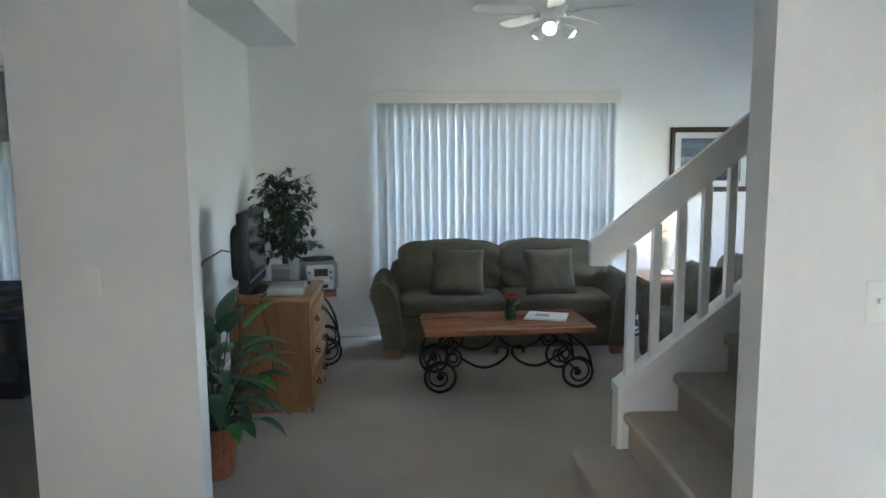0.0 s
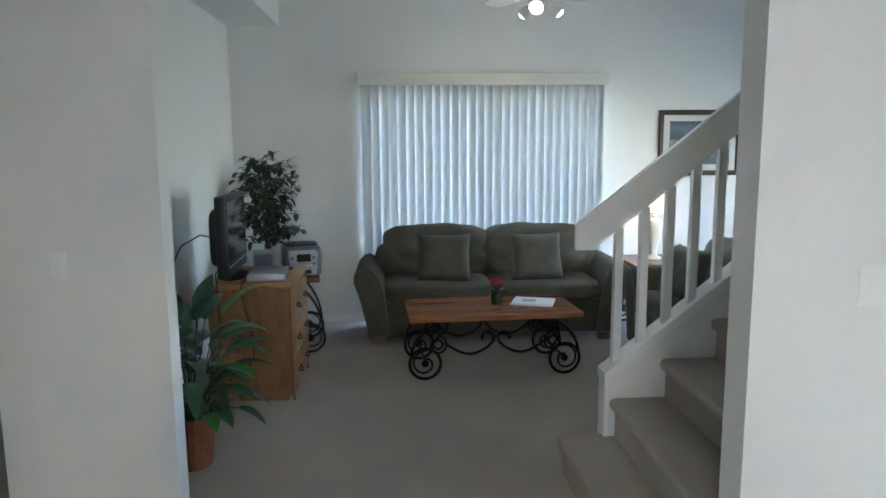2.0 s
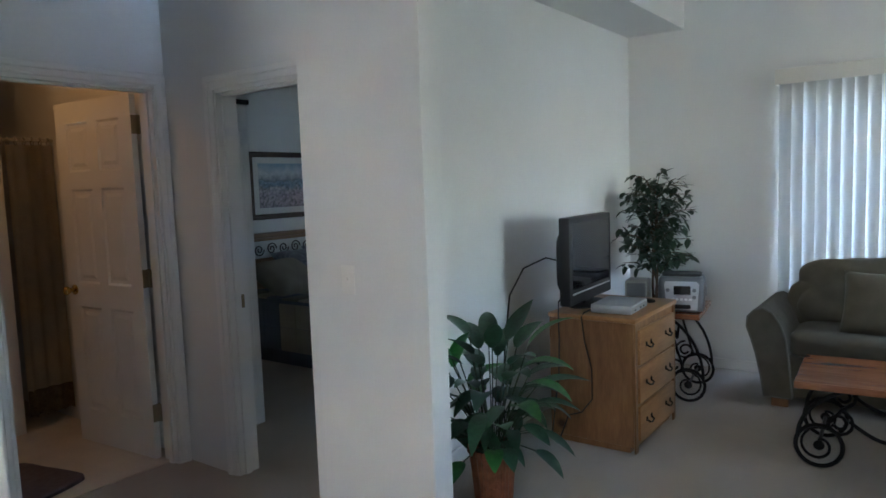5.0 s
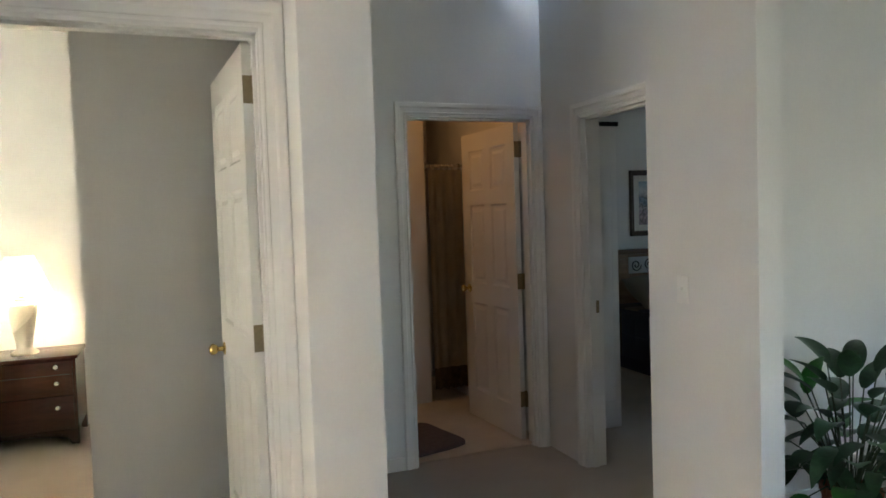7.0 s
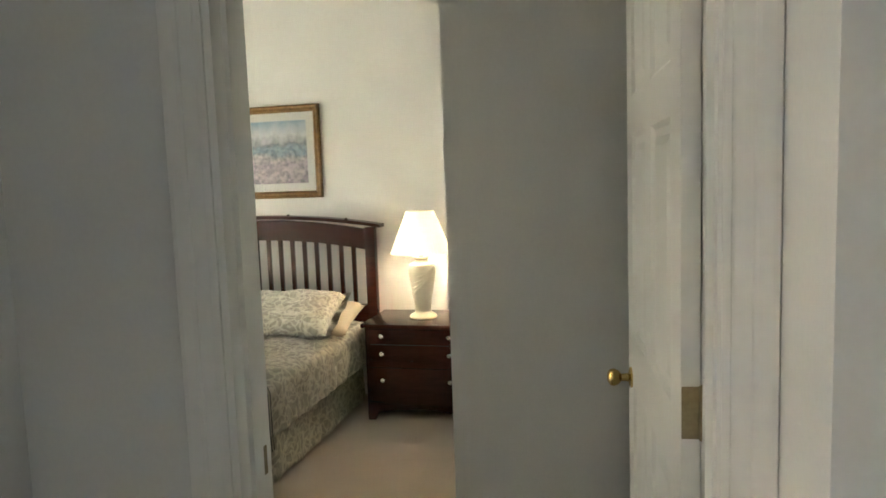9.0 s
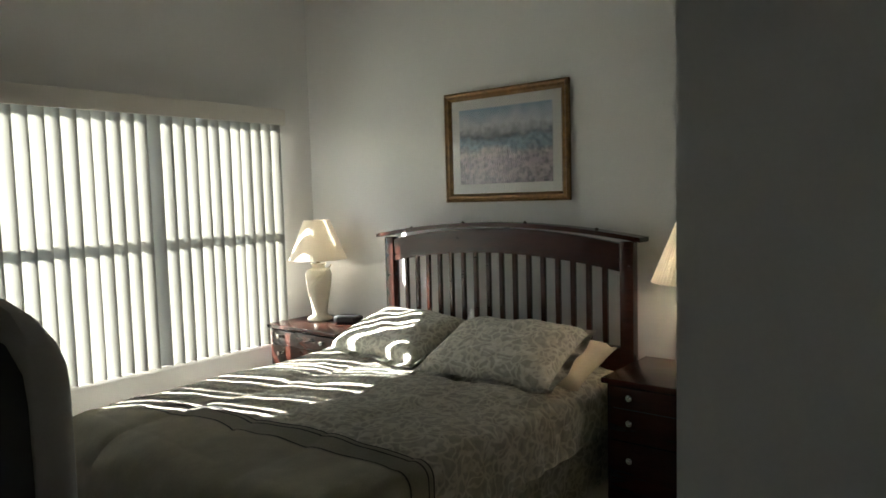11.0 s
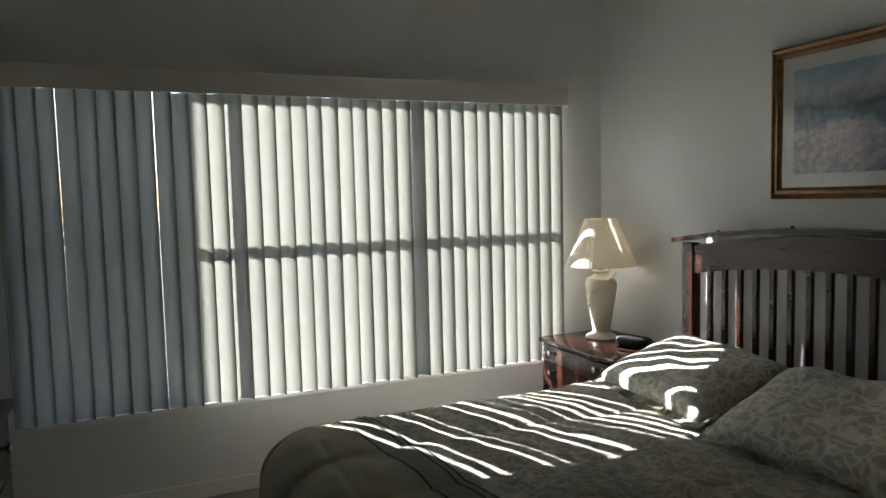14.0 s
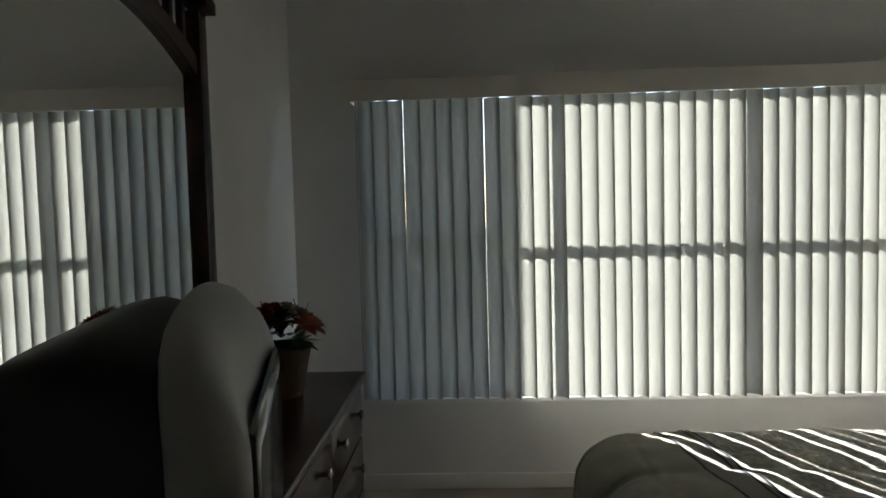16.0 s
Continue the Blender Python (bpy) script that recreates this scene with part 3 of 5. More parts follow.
def vertical_blind(x, y, z0, z1, x0, x1, pitch, turn, rnd, face, label, wobble=5.0, bow=0.006, close=0.0, stray=0.0, material=BLIND_DENSE):
    """A row of hanging slats with head rail and valance; face is the room's side along y."""
    b = thing("vertical_blind", x, y, 0, 0, label, "blind")
    me = slat_mesh("slat", 0.089, z1 - z0, bow * face, material)
    n = int(round((x1 - x0) / pitch))
    for i in range(n):
        s = new("slat", me)
        s.parent = b
        a = turn + rnd.uniform(-wobble, wobble) + close * max(0.0, (i / n - 0.68) / 0.32)
        if rnd.random() < stray:
            a += rnd.uniform(12, 20)
        s.matrix_basis = pose(x0 + (i + 0.5) * (x1 - x0) / n - x, 0, z0 + rnd.uniform(-0.003, 0.003), rnd.uniform(-0.15, 0.15), rnd.uniform(-0.1, 0.1), a)
    part("head_rail", bx(x0 - x - 0.02, x1 - x + 0.02, -0.02, 0.02, z1 + 0.004, z1 + 0.04, bevel=0.004), WHITE, b)
    bm = bmesh.new()
    f0, f1 = sorted((0.050 * face, 0.056 * face))
    box(bm, x0 - x - 0.022, x1 - x + 0.022, f0, f1, z1 - 0.012, z1 + 0.092, bevel=0.002, segs=1)
    for e in (x0 - x - 0.022, x1 - x + 0.016):
        g0, g1 = sorted((-0.072 * face, 0.051 * face))
        box(bm, e, e + 0.006, g0, g1, z1 - 0.012, z1 + 0.092)
    box(bm, x0 - x - 0.022, x1 - x + 0.022, *sorted((-0.072 * face, 0.05 * face)), z1 + 0.086, z1 + 0.092)
    part("valance", bm, VALANCE, b, smooth=None)
    cord = bmesh.new()
    tube(cord, [(x1 - x - 0.01, 0.03 * face, z1), (x1 - x - 0.008, 0.032 * face, (z0 + z1) / 2), (x1 - x - 0.01, 0.03 * face, z0 + 0.25)], 0.0022, 6)
    part("cord", cord, WHITE, b)
    return b


def window_unit(name, x0, x1, y0, y1, z0, z1, cols, rail):
    """Frame, mullions and panes set in a wall opening."""
    w = tagged(new(name), "white aluminium window in the wall opening", "window", kind="structure")
    ym = (y0 + y1) / 2
    bm = bmesh.new()
    for a in ((x0, x0 + 0.04, z0, z1), (x1 - 0.04, x1, z0, z1), (x0 + 0.04, x1 - 0.04, z0, z0 + 0.04), (x0 + 0.04, x1 - 0.04, z1 - 0.04, z1)):
        box(bm, a[0], a[1], ym - 0.03, ym + 0.03, a[2], a[3], bevel=0.003, segs=1)
    for i in range(1, cols):
        xm = x0 + (x1 - x0) * i / cols
        box(bm, xm - 0.022, xm + 0.022, ym - 0.028, ym + 0.028, z0 + 0.04, z1 - 0.04, bevel=0.003, segs=1)
    part("window_frame", bm, TRIM, w, smooth=None)
    if rail:
        for i in range(cols):
            a, b = x0 + (x1 - x0) * i / cols + 0.03, x0 + (x1 - x0) * (i + 1) / cols - 0.03
            part("meeting_rail", bx(a, b, ym - 0.022, ym + 0.022, rail - 0.014, rail + 0.014, bevel=0.003, segs=1), TRIM, w, smooth=None)
    for i in range(cols):
        a, b = x0 + (x1 - x0) * i / cols + 0.03, x0 + (x1 - x0) * (i + 1) / cols - 0.03
        p = part("pane", bx(a, b, ym - 0.003, ym + 0.003, z0 + 0.03, z1 - 0.03), PANE, w, smooth=None)
        p.visible_shadow = False
    return w


window_unit("window_1", -0.02, 2.12, 6.80, 6.92, 0.0, 2.08, 2, 0)
window_unit("window_2", -4.08, -1.32, -2.60, -2.52, 0.46, 2.045, 3, 1.275)
window_unit("window_3", -3.95, -2.05, 7.03, 7.13, 0.45, 1.80, 2, 1.12)
structure("window_sill", [(-4.08, -1.32, -2.53, -2.485, 0.44, 0.463)], TRIM, "white window sill under the blinds")
rb = random.Random(4)
vertical_blind(1.05, 6.712, 0.03, 2.11, -0.015, 2.115, 0.0765, -19, rb, -1, "closed white vinyl vertical blinds over the patio door", 4, 0.013)
vertical_blind(-2.70, -2.425, 0.475, 1.935, -4.075, -1.315, 0.0765, -31, rb, 1, "half-turned cream vinyl vertical blinds with sun behind them", 6, -0.021, 6.0, 0.12, BLIND)
vertical_blind(-3.0, 6.93, 0.40, 1.80, -3.98, -2.02, 0.0765, -10, rb, -1, "closed white vertical blinds in the second bedroom", 5)


# ---- stairs ----
def stairs():
    rise, run, x0 = 0.19, 0.238, 1.085
    s = thing("staircase", x0, 3.1, 0, 0, "beige carpeted stairs with white painted balustrade", "stairs")
    for i in range(13):
        bm = bmesh.new()
        y1 = 0.60 if i else 0.64
        z = (i + 1) * rise
        out = [(0, 0), (0, z - 0.06), (-0.022, z - 0.05), (-0.03, z - 0.028), (-0.022, z - 0.008), (0.0, z), (run + 0.02, z), (run + 0.02, 0)]
        prism(bm, [(i * run + u, v) for u, v in out], "y", -0.60, y1)
        part("step", bm, CARPET, s, smooth=35)
    # knee wall under the balusters
    sx, sz, sl = 0.205, 0.52, 0.785
    L = 3.0
    kw = bmesh.new()
    prism(kw, [(sx, 0), (sx, sz - 0.04), (sx + L, sz - 0.04 + sl * L), (sx + L, 0)], "y", 0.605, 0.695)
    part("knee_wall", kw, PAINT, s, smooth=None)
    cap = bmesh.new()
    prism(cap, [(sx - 0.025, sz - 0.06), (sx - 0.025, sz - 0.015), (sx + L, sz - 0.015 + sl * (L + 0.025) + 0.02), (sx + L, sz - 0.06 + sl * (L + 0.025))], "y", 0.59, 0.71)
    part("stringer_cap", cap, TRIM, s, smooth=None)
    post = bmesh.new()
    box(post, sx - 0.022, sx - 0.001, 0.60, 0.70, 0.0, sz - 0.05, bevel=0.003, segs=1)
    part("end_board", post, TRIM, s, smooth=None)
    rail = bmesh.new()
    rx, rz, rs = 0.04, 1.205, 0.803
    prism(rail, [(rx, rz - 0.115), (rx, rz), (rx + L, rz + rs * L), (rx + L, rz - 0.185 + rs * L), (rx + 0.08, rz - 0.115)], "y", 0.622, 0.662)
    part("handrail", rail, TRIM, s, smooth=None)
    for k in range(14):
        x = 0.225 + 0.119 * k
        part("baluster", bx(x, x + 0.040, 0.63, 0.668, sz - 0.01 + sl * (x - sx), rz - 0.16 + rs * (x - rx), bevel=0.002, segs=1), TRIM, s, smooth=None)
    return s


stairs()


# ---- living room ----
def sofa(x, y, rz, width, label, seats=2):
    """A rolled-arm sofa; its back stands at +y, it faces -y."""
    s = thing("sofa", x, y, 0, rz, label, "sofa", "sofas in the living room")
    d = 0.70
    iw = width - 0.44
    part("base", bx(-width / 2 + 0.12, width / 2 - 0.12, -d / 2 + 0.06, d / 2, 0.07, 0.34, bevel=0.02), SOFA, s)
    part("back_frame", cushion(width - 0.26, 0.20, 0.68, 8, 10, 0.004), SOFA, s).location = (0, d / 2 - 0.10, 0.10)
    for i in range(seats):
        cw = iw / seats
        cx = -iw / 2 + cw * (i + 0.5)
        c = part("seat_cushion", cushion(cw + 0.005, 0.56, 0.17, 6, 12, 0.008, i), SOFA, s, smooth=180)
        c.location = (cx, -0.07, 0.33)
        bkc = part("back_cushion", cushion(cw + 0.05, 0.23, 0.465, 4.2, 16, 0.032, i + 5), SOFA, s, smooth=180)
        bkc.matrix_basis = pose(cx, 0.20, 0.44, -9, 0, 1.2 if i else -1.5)
    for side in (-1, 1):
        bm = bmesh.new()
        rings = []
        for k in range(9):
            t = k / 8
            yy = -d / 2 + t * d
            ring = []
            lean = 0.030 * (1 - t)
            for u, v in ((0.02, 0.05), (0.00, 0.25), (-0.02, 0.42), (-0.055, 0.52), (-0.10, 0.585), (-0.155, 0.615), (-0.205, 0.60), (-0.245, 0.555), (-0.25, 0.49), (-0.225, 0.42), (-0.195, 0.32), (-0.165, 0.18), (-0.145, 0.05)):
                ring.append((side * (-u) * 1.0 + side * (width / 2 - 0.235), yy - 0.02 * math.sin(math.pi * t), v * (1 + 0.06 * t) + lean))
            rings.append(ring)
        loft(bm, rings)
        part("arm", bm, SOFA, s, smooth=50)
        pip = bmesh.new()
        tube(pip, rings[0] + [rings[0][0]], 0.005, 6)
        part("piping", pip, PIPING, s)
        for yy in (-d / 2 + 0.11, d / 2 - 0.06):
            f = part("foot", bx(-0.05, 0.05, -0.04, 0.04, 0, 0.075, bevel=0.006), PINE, s, "pale wooden block foot")
            f.location = (side * (width / 2 - 0.17), yy, 0)
    return s


sofa(1.045, 6.30, 0, 2.18, "olive brown fabric rolled-arm sofa under the blinds")
sofa(2.42, 5.02, -90, 1.66, "olive brown fabric loveseat behind the stairs")


def throw_pillow(x, y, z, rx, rz, w, label):
    p = part("throw_pillow", pillow(w, w * 0.92, 0.17, 16, x), SOFA, smooth=180)
    p.matrix_world = pose(x, y, z, rx, 0, rz)
    return tagged(p, label, "pillow", "throw pillows on the sofa")


throw_pillow(0.66, 6.17, 0.675, 68, -4, 0.44, "olive brown square throw pillow leaning on the sofa back")
throw_pillow(1.42, 6.16, 0.675, 68, 6, 0.44, "olive brown square throw pillow leaning on the sofa back")
throw_pillow(2.33, 5.35, 0.67, 68, -82, 0.42, "olive brown square throw pillow on the loveseat")


def iron_frame(parent, hw, hd, top, r=0.011):
    """Wrought-iron scroll legs at both ends of a table, with swagged stretchers."""
    R = 0.105
    for sx in (-1, 1):
        for sy in (-1, 1):
            bm = bmesh.new()
            y = sy * hd
            # the wheel, closing into an inner scroll
            tube(bm, [(sx * hw + R * math.cos(a), y, 0.012 + R + R * math.sin(a)) for a in [2 * math.pi * k / 26 for k in range(27)]], r, 7)
            tube(bm, spiral(sx * hw, 0.012 + R, R * 0.97, 0.03, math.pi * (0.75 if sx > 0 else 0.25), -sx * 1.15, y), r * 0.7, 6)
            bmesh.ops.create_uvsphere(bm, u_segments=8, v_segments=6, radius=0.026, matrix=Matrix.Translation((sx * hw, y, 0.012 + R)) @ Matrix.Diagonal((1, 0.5, 1, 1)))
            # outer bar sweeping from the top down onto the wheel
            leg = [(sx * (hw - 0.13 + 0.225 * math.sin(0.5 * math.pi * t)), y, top - (top - 0.155) * (1 - math.cos(0.5 * math.pi * t)) * 0.55 - (top - 0.155) * 0.45 * t) for t in [k / 12 for k in range(13)]]
            tube(bm, leg, r, 7)
            # upper scroll
            tube(bm, spiral(sx * (hw - 0.085), 0.012 + 2 * R - 0.01 + 0.03, 0.068, 0.02, math.pi * 0.5, sx * 1.7, y), r * 0.8, 6)
            tube(bm, [(sx * (hw - 0.16), y, top), (sx * (hw - 0.15), y, top - 0.06), (sx * (hw - 0.10), y, top - 0.10), (sx * (hw - 0.03), y, 0.012 + 2 * R)], r * 0.85, 6)
            part("scroll_leg", bm, IRON, parent)
    span = hw - 0.15
    for sy in (-1, 1):
        for sx in (-1, 1):
            bm = bmesh.new()
            pts = [(sx * (hw - 0.13 - (span - 0.03) * t), sy * hd, top - 0.155 - 0.085 * math.sin(math.pi * t * 0.86)) for t in [k / 14 for k in range(15)]]
            q = min(1.0, span / 0.30)
            for u, v in ((0.018, 0.155), (0.012, 0.125), (0.028, 0.098), (0.058, 0.088), (0.088, 0.102), (0.098, 0.132), (0.090, 0.142)):
                pts.append((sx * u * q, sy * hd, top - v))
            tube(bm, pts, r * 0.9, 6)
            part("swag_stretcher", bm, IRON, parent)
    for sx in (-1, 1):
        part("cross_bar", tube(bmesh.new(), [(sx * hw, -hd, 0.117), (sx * hw, hd, 0.117)], r * 0.9, 6), IRON, parent)
        part("cross_bar", tube(bmesh.new(), [(sx * (hw - 0.14), -hd, top - 0.012), (sx * (hw - 0.14), hd, top - 0.012)], r * 0.9, 6), IRON, parent)


def plank_top(parent, w, d, z0, z1, material):
    n = 5
    for i in range(n):
        a, b = -d / 2 + d * i / n, -d / 2 + d * (i + 1) / n
        part("plank", bx(-w / 2, w / 2, a + 0.0004, b - 0.0004, z0, z1, bevel=0.003, segs=2), material, parent, smooth=None)


ct = thing("coffee_table", 0.935, 5.385, 0, 3.5, "pine plank coffee table on black wrought-iron scroll legs", "table", "iron scroll tables")
plank_top(ct, 1.19, 0.60, 0.415, 0.452, PINE_TOP)
iron_frame(ct, 0.485, 0.235, 0.415)

et = thing("end_table", -0.62, 6.02, 0, 8, "small pine end table on black wrought-iron scroll legs", "table", "iron scroll tables")
plank_top(et, 0.56, 0.58, 0.565, 0.60, PINE_TOP)
iron_frame(et, 0.20, 0.22, 0.565, 0.010)
et2 = copy_thing(et, pose(2.50, 6.36, 0, 0, 0, 0))
tagged(et2, "small pine end table between sofa and loveseat")


def flower_vase(x, y, z, label):
    v = thing("flower_vase", x, y, z, 0, label, "flowers")
    part("vase", lathe(bmesh.new(), [(0.035, 0), (0.042, 0.02), (0.040, 0.06), (0.034, 0.085), (0.040, 0.10), (0.034, 0.10), (0.030, 0.08)], 20), GREENGLASS, v)
    rnd = random.Random(3)
    for i in range(7):
        a, r = i * 2.4, 0.02 + 0.028 * rnd.random()
        p = Vector((r * math.cos(a), r * math.sin(a), 0.145 + 0.03 * rnd.random()))
        bm = bmesh.new()
        tube(bm, [(0, 0, 0.07), p * 0.6 + Vector((0, 0, 0.04)), p], 0.002, 5)
        part("stem", bm, LEAF, v)
        bl = bmesh.new()
        for k in range(9):
            b2 = k * 2.39
            rr = 0.006 + 0.0025 * k
            c = p + Vector((rr * math.cos(b2), rr * math.sin(b2), 0.012 - 0.0016 * k))
            bmesh.ops.create_uvsphere(bl, u_segments=6, v_segments=4, radius=0.010, matrix=Matrix.Translation(c) @ Matrix.Diagonal((1, 1, 0.6, 1)))
        part("blossom", bl, RED, v)
    lv = bmesh.new()
    for i in range(16):
        a = i * 2.1
        r = 0.035 + 0.03 * rnd.random()
        leaf_blade(lv, Vector((0.01 * math.cos(a), 0.01 * math.sin(a), 0.09)), Vector((math.cos(a), math.sin(a), 0.4 + rnd.random())), r + 0.02, 0.018, 0.2, 3)
    part("foliage", lv, LEAF, v)
    return v


def leaf_blade(bm, root, way, length, width, droop, n=5, fold=0.15):
    """One leaf: a blade folded along its midrib that bends down towards the tip."""
    way = way.normalized()
    side = way.cross(Vector((0, 0, 1)))
    side = side.normalized() if side.length > 0.05 else Vector((1, 0, 0))
    rows = []
    p = root.copy()
    d = way.copy()
    for i in range(n + 1):
        t = i / n
        w = width / 2 * math.sin(math.pi * min(1, 0.06 + 0.94 * t ** 0.8)) ** 0.8 * (1 - 0.15 * t) if i < n else 0.001
        up = side.cross(d)
        rows.append([bm.verts.new(p - side * w + up * w * fold), bm.verts.new(p), bm.verts.new(p + side * w + up * w * fold)])
        p = p + d * (length / n)
        d = (d + Vector((0, 0, -droop / n))).normalized()
    for a, b in zip(rows, rows[1:]):
        bm.faces.new((a[0], a[1], b[1], b[0]))
        bm.faces.new((a[1], a[2], b[2], b[1]))
    return bm


flower_vase(0.99, 5.42, 0.452, "small green glass vase with red silk flowers on the coffee table")
mag = thing("magazine_stack", 1.26, 5.45, 0.452, -18, "white information folder lying on the coffee table", "folder")
part("cover", bx(-0.15, 0.15, -0.115, 0.115, 0.0, 0.005, bevel=0.001, segs=1), PAPER, mag)
part("page", bx(-0.143, 0.147, -0.11, 0.112, 0.005, 0.014, bevel=0.001, segs=1), PAPER, mag)
pr = part("printed_mark", bx(-0.08, 0.02, -0.05, 0.04, 0.0142, 0.0148), GREY, mag)


def pine_dresser():
    d = thing("tv_cabinet", -0.62, 5.145, 0, 0, "knotty pine chest of drawers under the television", "cabinet")
    w2, l2, h = 0.25, 0.345, 0.745
    part("body", bx(-w2, w2 - 0.004, -l2 + 0.008, l2 - 0.008, 0.035, h - 0.028, bevel=0.003, segs=1), PINE, d)
    part("top", bx(-w2 - 0.004, w2 + 0.012, -l2 - 0.004, l2 + 0.004, h - 0.028, h, bevel=0.007), PINE_TOP_Y, d)
    pl = bmesh.new()
    box(pl, -w2 + 0.01, w2 - 0.03, -l2 + 0.02, l2 - 0.02, 0, 0.035)
    part("plinth", pl, PINE, d)
    for a in (-l2 + 0.008, l2 - 0.048):
        part("corner_stile", bx(w2 - 0.004, w2 + 0.006, a, a + 0.040, 0.0, h - 0.028, bevel=0.003, segs=1), PINE, d)
    z = 0.06
    for i, hh in enumerate((0.205, 0.205, 0.205)):
        dr = part("drawer", bx(w2 - 0.003, w2 + 0.016, -l2 + 0.055, l2 - 0.055, z, z + hh - 0.012, bevel=0.006), PINE_TOP_Y, d)
        for sy in (-0.16, 0.16):
            bm = bmesh.new()
            zz = z + hh * 0.48
            tube(bm, [(w2 + 0.016, sy - 0.035, zz), (w2 + 0.034, sy - 0.030, zz - 0.012), (w2 + 0.036, sy, zz - 0.020), (w2 + 0.034, sy + 0.030, zz - 0.012), (w2 + 0.016, sy + 0.035, zz)], 0.005, 6)
            for k in (-0.036, 0.036):
                bmesh.ops.create_uvsphere(bm, u_segments=8, v_segments=6, radius=0.012, matrix=Matrix.Translation((w2 + 0.017, sy + k, zz + 0.004)) @ Matrix.Diagonal((0.5, 1, 1.2, 1)))
            part("handle", bm, IRON, dr)
        z += hh + 0.006
    return d


pine_dresser()


def flat_tv():
    t = thing("flat_television", -0.78, 5.135, 0.745, 3, "black flat-screen television on the pine chest", "television")
    part("bezel", bx(-0.035, 0.03, -0.335, 0.335, 0.035, 0.535, bevel=0.008), BLACK, t)
    part("back_housing", cushion(0.10, 0.52, 0.36, 6, 6, 0.0), BLACK, t).location = (-0.05, 0, 0.09)
    part("screen", bx(0.029, 0.032, -0.295, 0.295, 0.125, 0.50), SCREEN, t, "dark reflective screen")
    part("trim_strip", bx(0.029, 0.035, -0.30, 0.30, 0.095, 0.103, bevel=0.001, segs=1), SILVER, t)
    part("neck", bx(-0.03, 0.01, -0.06, 0.06, 0.012, 0.05), BLACK, t)
    part("stand", lathe(bmesh.new(), [(0.17, 0), (0.17, 0.006), (0.14, 0.014), (0.0, 0.016)], 28), BLACK, t).scale = (0.6, 1.1, 1)
    return t


flat_tv()
stb = thing("set_top_box", -0.535, 5.02, 0.745, 4, "flat grey set-top box on the pine chest", "receiver")
part("case", bx(-0.115, 0.115, -0.15, 0.15, 0.004, 0.052, bevel=0.006), SILVER, stb)
part("front_panel", bx(0.114, 0.118, -0.145, 0.145, 0.008, 0.040, bevel=0.001, segs=1), GREY, stb)
for yy in (-0.10, 0.0, 0.06):
    part("button", bx(0.117, 0.121, yy, yy + 0.018, 0.018, 0.026), BLACK, stb)
rem = thing("remote_control", -0.52, 5.33, 0.745, 70, "black remote control lying on the pine chest", "remote")
part("shell", cushion(0.045, 0.19, 0.022, 6, 4, 0.0), BLACK, rem)


def stereo():
    s = thing("stereo", -0.46, 5.93, 0.60, 14, "silver and blue-grey boxy stereo on the end table", "stereo")
    part("body", cushion(0.29, 0.24, 0.235, 9, 10, 0.0), DARK_SILVER, s, "blue-grey rounded case")
    pn = bmesh.new()
    prism(pn, [(-0.088, 0.020), (0.100, 0.020), (0.112, 0.185), (0.096, 0.205), (-0.096, 0.205), (-0.104, 0.185)], "y", -0.134, -0.112)
    part("front_panel", pn, SILVER, s, "silver control panel", smooth=None)
    part("display", bx(-0.045, 0.060, -0.138, -0.133, 0.120, 0.178, bevel=0.003, segs=1), SCREEN, s)
    part("mouth", bx(-0.060, 0.060, -0.138, -0.133, 0.028, 0.056, bevel=0.008, segs=2), BLACK, s)
    lid = part("lid", cushion(0.25, 0.20, 0.022, 5, 6, 0.0), BLACK, s)
    lid.location = (0.0, 0.01, 0.228)
    for k in range(5):
        part("button", bx(-0.060 + 0.027 * k, -0.041 + 0.027 * k, -0.139, -0.133, 0.082, 0.096, bevel=0.002, segs=1), PAPER, s)
    for sx, zz in ((-1, 0.15), (1, 0.15), (1, 0.105)):
        part("knob", lathe(bmesh.new(), [(0.013, 0), (0.012, 0.010), (0.0, 0.011)], 14), DARK_SILVER, s).matrix_basis = pose(sx * 0.082, -0.133, zz, 90, 0, 0)
    part("side_dial", lathe(bmesh.new(), [(0.032, 0), (0.030, 0.012), (0.0, 0.014)], 20), SILVER, s).matrix_basis = pose(0.144, -0.03, 0.13, 0, 90, 0)
    return s


stereo()
spk = thing("small_speaker", -0.735, 5.86, 0.60, 12, "small grey loudspeaker box beside the stereo", "speaker")
part("case", bx(-0.075, 0.075, -0.09, 0.09, 0, 0.20, bevel=0.012), GREY, spk)
part("grille", bx(-0.062, 0.062, -0.095, -0.089, 0.015, 0.185, bevel=0.004, segs=1), DARK_SILVER, spk)


def cable(name, pts, r, label):
    bm = bmesh.new()
    tube(bm, pts, r, 6)
    return tagged(part(name, bm, CORD, smooth=180), label, "cable")


